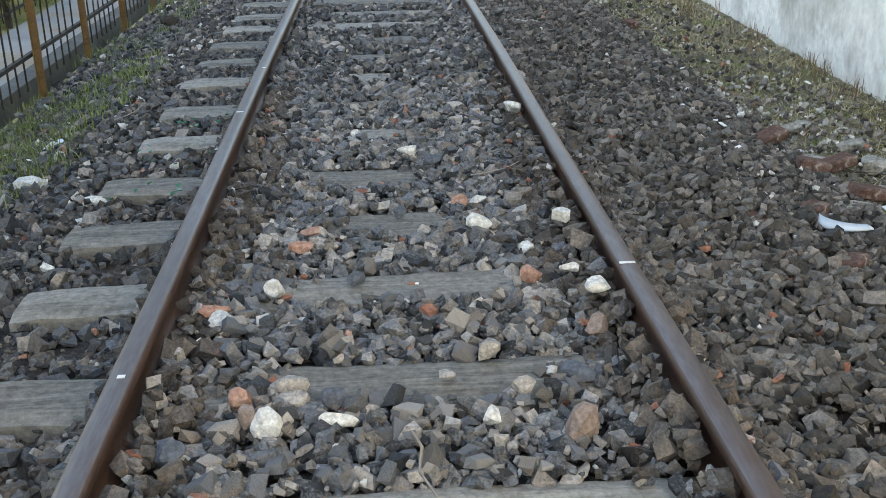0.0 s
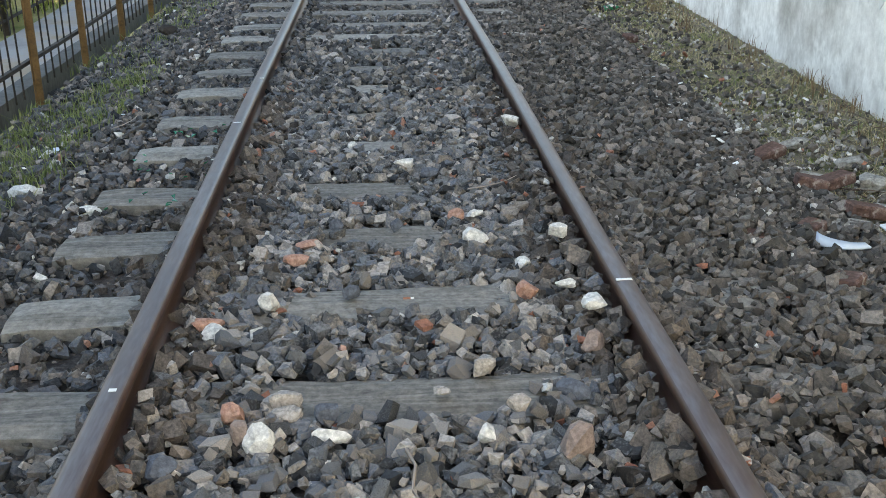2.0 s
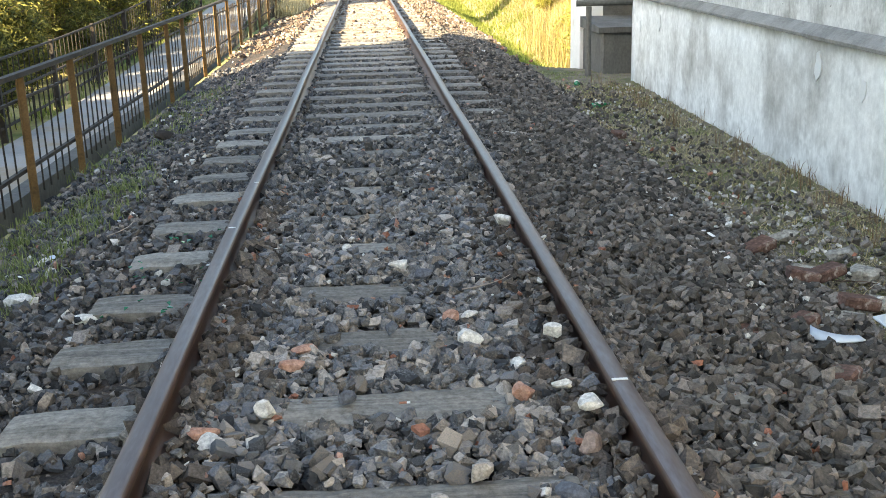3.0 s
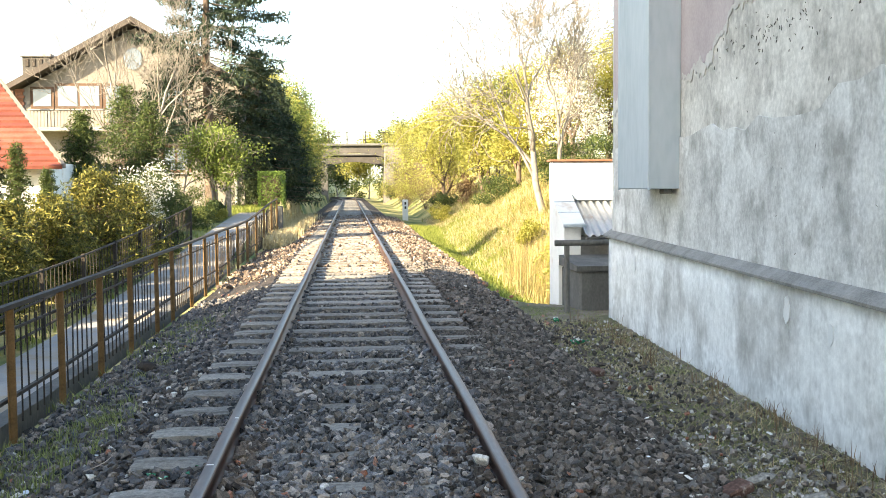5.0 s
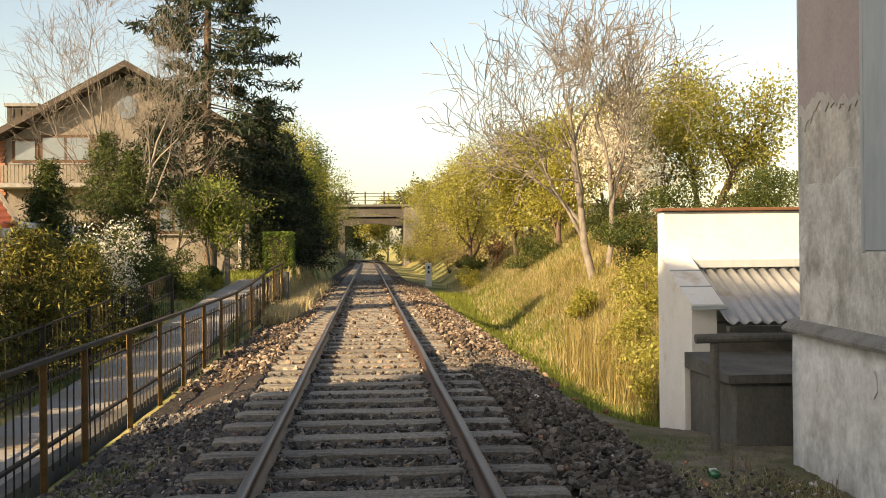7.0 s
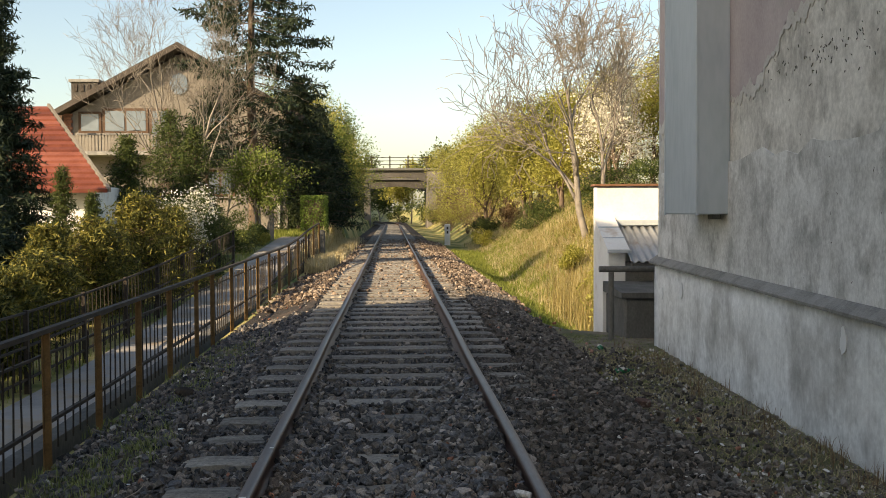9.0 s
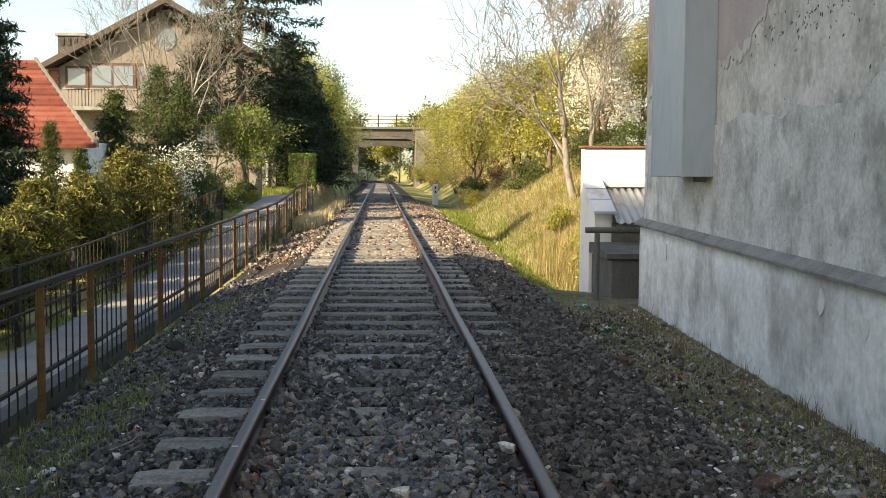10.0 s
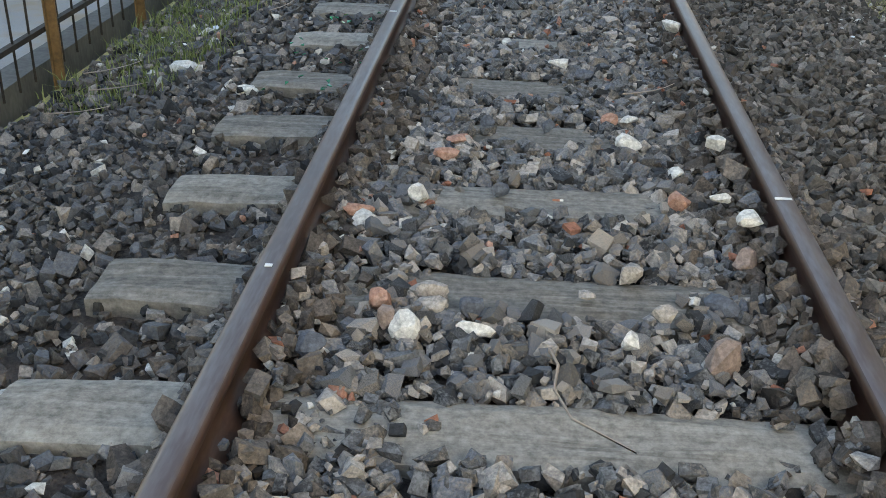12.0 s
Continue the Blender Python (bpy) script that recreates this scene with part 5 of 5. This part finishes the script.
for k, (x, y, z, a, b, c) in enumerate(((-0.369, 2.99, 0.035, 0.042, 0.042, 0.045), (-0.19, 3.0, 0.03, 0.058, 0.03, 0.026), (0.64, 3.63, 0.105, 0.042, 0.042, 0.035), (0.087, 5.44, 0.05, 0.055, 0.035, 0.03),
        (-2.03, 7.03, -0.24, 0.06, 0.05, 0.04), (1.225, 5.15, -0.01, 0.055, 0.04, 0.03), (0.67, 6.03, 0.10, 0.06, 0.04, 0.035), (0.59, 3.85, 0.08, 0.04, 0.025, 0.022), (0.63, 4.29, 0.11, 0.04, 0.03, 0.04),
        (0.48, 4.16, 0.04, 0.04, 0.04, 0.028), (0.35, 4.71, 0.04, 0.04, 0.025, 0.022), (0.23, 2.98, 0.03, 0.032, 0.032, 0.03), (-0.17, 5.84, 0.03, 0.03, 0.03, 0.03), (-1.32, 5.09, -0.03, 0.065, 0.04, 0.03),
        (-1.79, 5.66, -0.12, 0.09, 0.08, 0.06), (-0.42, 3.85, 0.04, 0.04, 0.04, 0.04), (0.33, 4.42, 0.04, 0.055, 0.05, 0.045), (-0.57, 3.67, 0.02, 0.05, 0.045, 0.04), (-1.95, 6.6, -0.2, 0.06, 0.05, 0.04), (-1.6, 6.2, -0.12, 0.05, 0.04, 0.03))):
    lump("pale_stone", x, y, z, a, b, c, M_PALE, PALE, 300 + k)
for k, (x, y, a, b, c, m) in enumerate(((0.461, 3.895, 0.045, 0.045, 0.04, M_BRICK), (-0.45, 3.12, 0.045, 0.04, 0.04, M_BRICK), (-0.60, 3.71, 0.07, 0.03, 0.025, M_BRICK), (0.28, 4.7, 0.04, 0.035, 0.03, M_BRICK),
        (-0.32, 4.41, 0.07, 0.035, 0.02, M_BRICK), (-0.35, 4.26, 0.055, 0.04, 0.03, M_BRICK), (0.45, 2.91, 0.065, 0.06, 0.055, M_PINK), (-0.42, 3.02, 0.038, 0.036, 0.036, M_PINK), (-0.197, 3.12, 0.034, 0.034, 0.036, M_BLUE), (0.60, 3.46, 0.05, 0.045, 0.05, M_PINK),
        (-0.15, 3.93, 0.035, 0.035, 0.03, M_BLUE), (0.02, 4.6, 0.03, 0.028, 0.03, M_BLUE), (-0.22, 4.62, 0.03, 0.028, 0.03, M_BLUE), (0.19, 5.3, 0.055, 0.04, 0.035, M_BLUE), (-0.6, 2.86, 0.05, 0.04, 0.035, M_BLUE), (0.5, 3.2, 0.055, 0.035, 0.03, M_BLUE),
        (0.25, 3.35, 0.04, 0.038, 0.04, M_STONE), (-0.32, 3.2, 0.05, 0.04, 0.03, M_STONE), (-0.3, 3.12, 0.05, 0.03, 0.02, M_STONE), (0.12, 3.22, 0.03, 0.02, 0.012, M_STONE), (0.33, 3.12, 0.035, 0.03, 0.03, M_STONE))):
    lump("coloured_stone", x, y, 0.035, a, b, c, m, "rounded coloured stone lying among the ballast", 340 + k)
for k, (x, y, z, a, b, c) in enumerate(((1.76, 5.38, -0.12, 0.09, 0.07, 0.03), (2.38, 6.38, -0.17, 0.11, 0.08, 0.04), (2.12, 5.33, -0.16, 0.12, 0.09, 0.05), (2.3, 5.15, -0.17, 0.14, 0.08, 0.05), (2.2, 5.75, -0.17, 0.10, 0.09, 0.04), (2.5, 5.6, -0.16, 0.12, 0.09, 0.05), (2.05, 4.9, -0.14, 0.13, 0.06, 0.04), (1.95, 4.05, -0.10, 0.13, 0.10, 0.07), (2.55, 6.0, -0.17, 0.10, 0.07, 0.04))):
    lump("mortar_lump", x, y, z, a, b, c, M_RUBBLE, "rough lump of old mortar rubble", 380 + k, "rubble", 0.3)
for k, (x, y, z, turn, half) in enumerate(((2.21, 5.07, -0.15, 10, 1), (2.26, 5.54, -0.15, 25, 1), (1.81, 4.74, -0.10, 40, 0.6), (1.52, 4.53, -0.07, 5, 0.9), (1.67, 4.06, -0.07, 50, 0.7), (2.07, 5.99, -0.13, 30, 1), (2.1, 5.45, -0.13, -15, 0.8), (2.23, 9.88, -0.17, 20, 0.6))):
    bm = box(-0.10 * half, 0.10 * half, -0.05, 0.05, -0.03, 0.03, 0.010)
    for v in bm.verts:
        v.co += Vector(noise.noise_vector(v.co * 9 + Vector((k, 0, 0)))) * 0.012
    ob = part("brick", bm, M_OLDBRICK, None)
    ob.matrix_basis = pose(x, y, z + 0.025, 9 * math.sin(k * 3), 12 * math.cos(k * 2), turn)
    tagged(ob, "broken old red brick lying in the rubble", "brick", group="bricks")

M_PLASTIC = mat("pale_plastic", [(0.50, 0.56, 0.62), (0.60, 0.66, 0.71)], scale=5, fine=40, rough=0.35, bump=0.05, spec=0.5)
bm = bmesh.new()
rows = []
for i in range(15):
    t = i / 14
    a = math.pi * (1.0 + 0.62 * t)
    cx, cy = 0.14 * math.cos(a), 0.10 * math.sin(a)
    w = 0.012 + 0.055 * t
    rows.append([bm.verts.new((cx, cy, 0.03 + 0.01 * t)), bm.verts.new((cx * (1 - w * 3), cy - 0.02 * t + w * 0.9, 0.075 - 0.03 * t))])
for a, b in zip(rows, rows[1:]):
    bm.faces.new((a[0], b[0], b[1], a[1])).smooth = True
geo = bmesh.ops.extrude_face_region(bm, geom=bm.faces[:])
for v in geo["geom"]:
    if isinstance(v, bmesh.types.BMVert):
        v.co.z -= 0.006
ob = part("plastic_fragment", bm, M_PLASTIC, None)
ob.matrix_basis = pose(1.86, 4.48, -0.075, 0, 0, 0)
tagged(ob, "curved pale blue plastic fragment lying on the stones", "litter")
ob = part("plastic_fragment", box(-0.05, 0.05, -0.07, 0.07, 0, 0.012, 0.004), M_PLASTIC, None)
ob.matrix_basis = pose(2.16, 4.66, -0.09, 20, 5, 30)
tagged(ob, "flat pale blue plastic fragment lying on rubble", "litter")

M_BOTTLE = mat("green_glass", [(0.01, 0.12, 0.05), (0.02, 0.20, 0.09)], scale=5, fine=20, rough=0.12, bump=0, spec=0.8)
for k, (x, y) in enumerate(((2.55, 12.06), (2.66, 14.0))):
    bot = thing("bottle", "green glass bottle lying on the ground", "bottle", group="bottles", at=(x, y, float(ground_z(x, y)) + 0.03))
    prof = [(0.0, 0.001), (0.0, 0.034), (0.15, 0.034), (0.19, 0.014), (0.25, 0.013), (0.25, 0.001)]
    V = [(h - 0.12, rr * math.cos(a), rr * math.sin(a)) for h, rr in prof for a in np.linspace(0, 2 * np.pi, 13)[:-1]]
    F = [(i * 12 + j, i * 12 + (j + 1) % 12, (i + 1) * 12 + (j + 1) % 12, (i + 1) * 12 + j) for i in range(5) for j in range(12)]
    part("glass", mesh_from("glass", V, F, M_BOTTLE, True), None, bot)
    part("label", box(-0.06, 0.0, -0.030, 0.030, 0.0, 0.0355, 0.008), M_FRAME, bot, "torn paper label")
    bot.rotation_euler = (0, 0, 0.5 + k)


def stick(pts, rad, material, label, seed):
    limbs = [(np.array(pts, float), np.linspace(rad, rad * 0.4, len(pts)), 2)]
    ob = new("twig", tubes("twig", limbs, material))
    return tagged(ob, label, "twig", group="branchwork")


stick([(0.01, 2.86, 0.07), (0.03, 2.78, 0.075), (0.02, 2.70, 0.06), (0.06, 2.60, 0.05), (0.2, 2.5, 0.04)], 0.006, M_TWIG, "pale dry stalk lying across the stones", 1)
rs = np.random.default_rng(9)
for k in range(46):
    x, y, a, l = rs.uniform(2.05, 3.1), rs.uniform(4.2, 13.5), rs.uniform(0, 6.28), rs.uniform(0.12, 0.5)
    z = float(ground_z(x, y)) + 0.03
    stick([(x + l * t * math.cos(a + 0.5 * t), y + l * t * math.sin(a + 0.5 * t), z + 0.02 * math.sin(5 * t + k)) for t in np.linspace(0, 1, 5)], rs.uniform(0.002, 0.006), M_TWIG if k % 2 else M_BARKD, "dry twig lying on the soil by the wall", k)
for k, (x, y, a, l) in enumerate(((0.35, 5.0, 0.25, 0.3), (-1.5, 6.3, 1.0, 0.4), (-2.2, 5.4, 0.3, 0.4), (-2.35, 5.7, 0.5, 0.35), (-0.83, 4.6, 1.2, 0.2), (-2.3, 5.1, 0.1, 0.3))):
    z = float(ground_z(x, y)) + 0.11
    stick([(x + l * t * math.cos(a + 0.4 * t), y + l * t * math.sin(a + 0.4 * t), z) for t in np.linspace(0, 1, 5)], 0.004, M_TWIG, "thin dry twig lying on the ballast", k)
for x, y, w, h in ((0.745, 3.7, 0.007, 0.026), (-0.745, 3.07, 0.008, 0.010), (-0.76, 5.9, 0.008, 0.018), (-0.74, 7.0, 0.008, 0.012)):
    part("paint_mark", box(x - h, x + h, y - w, y + w, 0.1500, 0.1535, 0), M_WPAINT, track, "white paint mark on the rail")

# ---- more small things ----
lump("charred_lump", -2.03, 10.8, float(ground_z(-2.03, 10.8)) + 0.09, 0.11, 0.08, 0.06, M_BLACK, "charred black lump lying on the shoulder", 505, "debris", 0.3)
butt = thing("cigarette_end", "orange and white cigarette end on the ballast", "litter", at=(0.03, 3.80, 0.065))
part("filter", prism([(0.004 * math.cos(a), 0.004 * math.sin(a)) for a in np.linspace(0, 2 * np.pi, 9)[:-1]], "x", 0, 0.024), M_BRICK, butt, "orange filter")
part("paper", prism([(0.0038 * math.cos(a), 0.0038 * math.sin(a)) for a in np.linspace(0, 2 * np.pi, 9)[:-1]], "x", 0.0245, 0.036), M_WPAINT, butt, "white paper")
rp = np.random.default_rng(77)
for k in range(16):
    x, y = (rp.uniform(1.7, 3.1), rp.uniform(4.6, 8.5)) if k % 3 else (rp.uniform(-2.3, -1.4), rp.uniform(4.5, 9.0))
    w, h = rp.uniform(0.009, 0.026), rp.uniform(0.008, 0.018)
    bm = prism([(-w, -h), (w * 0.8, -h * 0.9), (w, h * 0.6), (0.1 * w, h), (-w * 0.9, h * 0.7)], "z", 0, 0.003)
    for v in bm.verts:
        v.co.z += 0.25 * v.co.x * math.sin(k) + 3 * v.co.y ** 2
    ob = part("paper_scrap", bm, M_WPAINT if k % 4 else M_PLASTIC, None)
    ob.matrix_basis = pose(x, y, float(ballast_top(np.array([x]), np.array([y]))[0]) + 0.028, rp.uniform(-15, 15), rp.uniform(-15, 15), rp.uniform(0, 360))
    tagged(ob, "small crumpled white scrap of litter", "litter", group="paper_scraps")
for k in range(24):
    x, y = rp.uniform(-1.25, -0.85), rp.choice([5.05, 5.5, 5.62, 6.2]) + rp.normal(0, 0.08)
    ob = part("glass_shard", prism([(0, 0), (rp.uniform(0.015, 0.035), 0.004), (0.012, rp.uniform(0.015, 0.03))], "z", 0, 0.004), M_BOTTLE, None)
    ob.matrix_basis = pose(x, y, 0.02 + rp.uniform(0, 0.02), rp.uniform(-30, 30), rp.uniform(-30, 30), rp.uniform(0, 360))
    tagged(ob, "green glass shard lying among the stones", "glass shard", group="glass_shards")
# grit and crumbs over the soil by the wall
x, y, r = spread(2600, 1.95, 3.3, 3.5, 14.2, 61)
stones("soil_grit", x, y, ground_z(x, y) + 0.012, np.clip(r.lognormal(math.log(0.009), 0.5, len(x)), 0.003, 0.03), 62, M_BROWN, "fine grit and crumbs strewn over the soil")
x, y, r = spread(900, 1.9, 2.9, 4.4, 7.6, 63)
stones("plaster_crumbs", x, y, ground_z(x, y) + 0.02, np.clip(r.lognormal(math.log(0.011), 0.5, len(x)), 0.003, 0.035), 64, M_RUBBLE, "crumbled mortar and plaster below the wall")
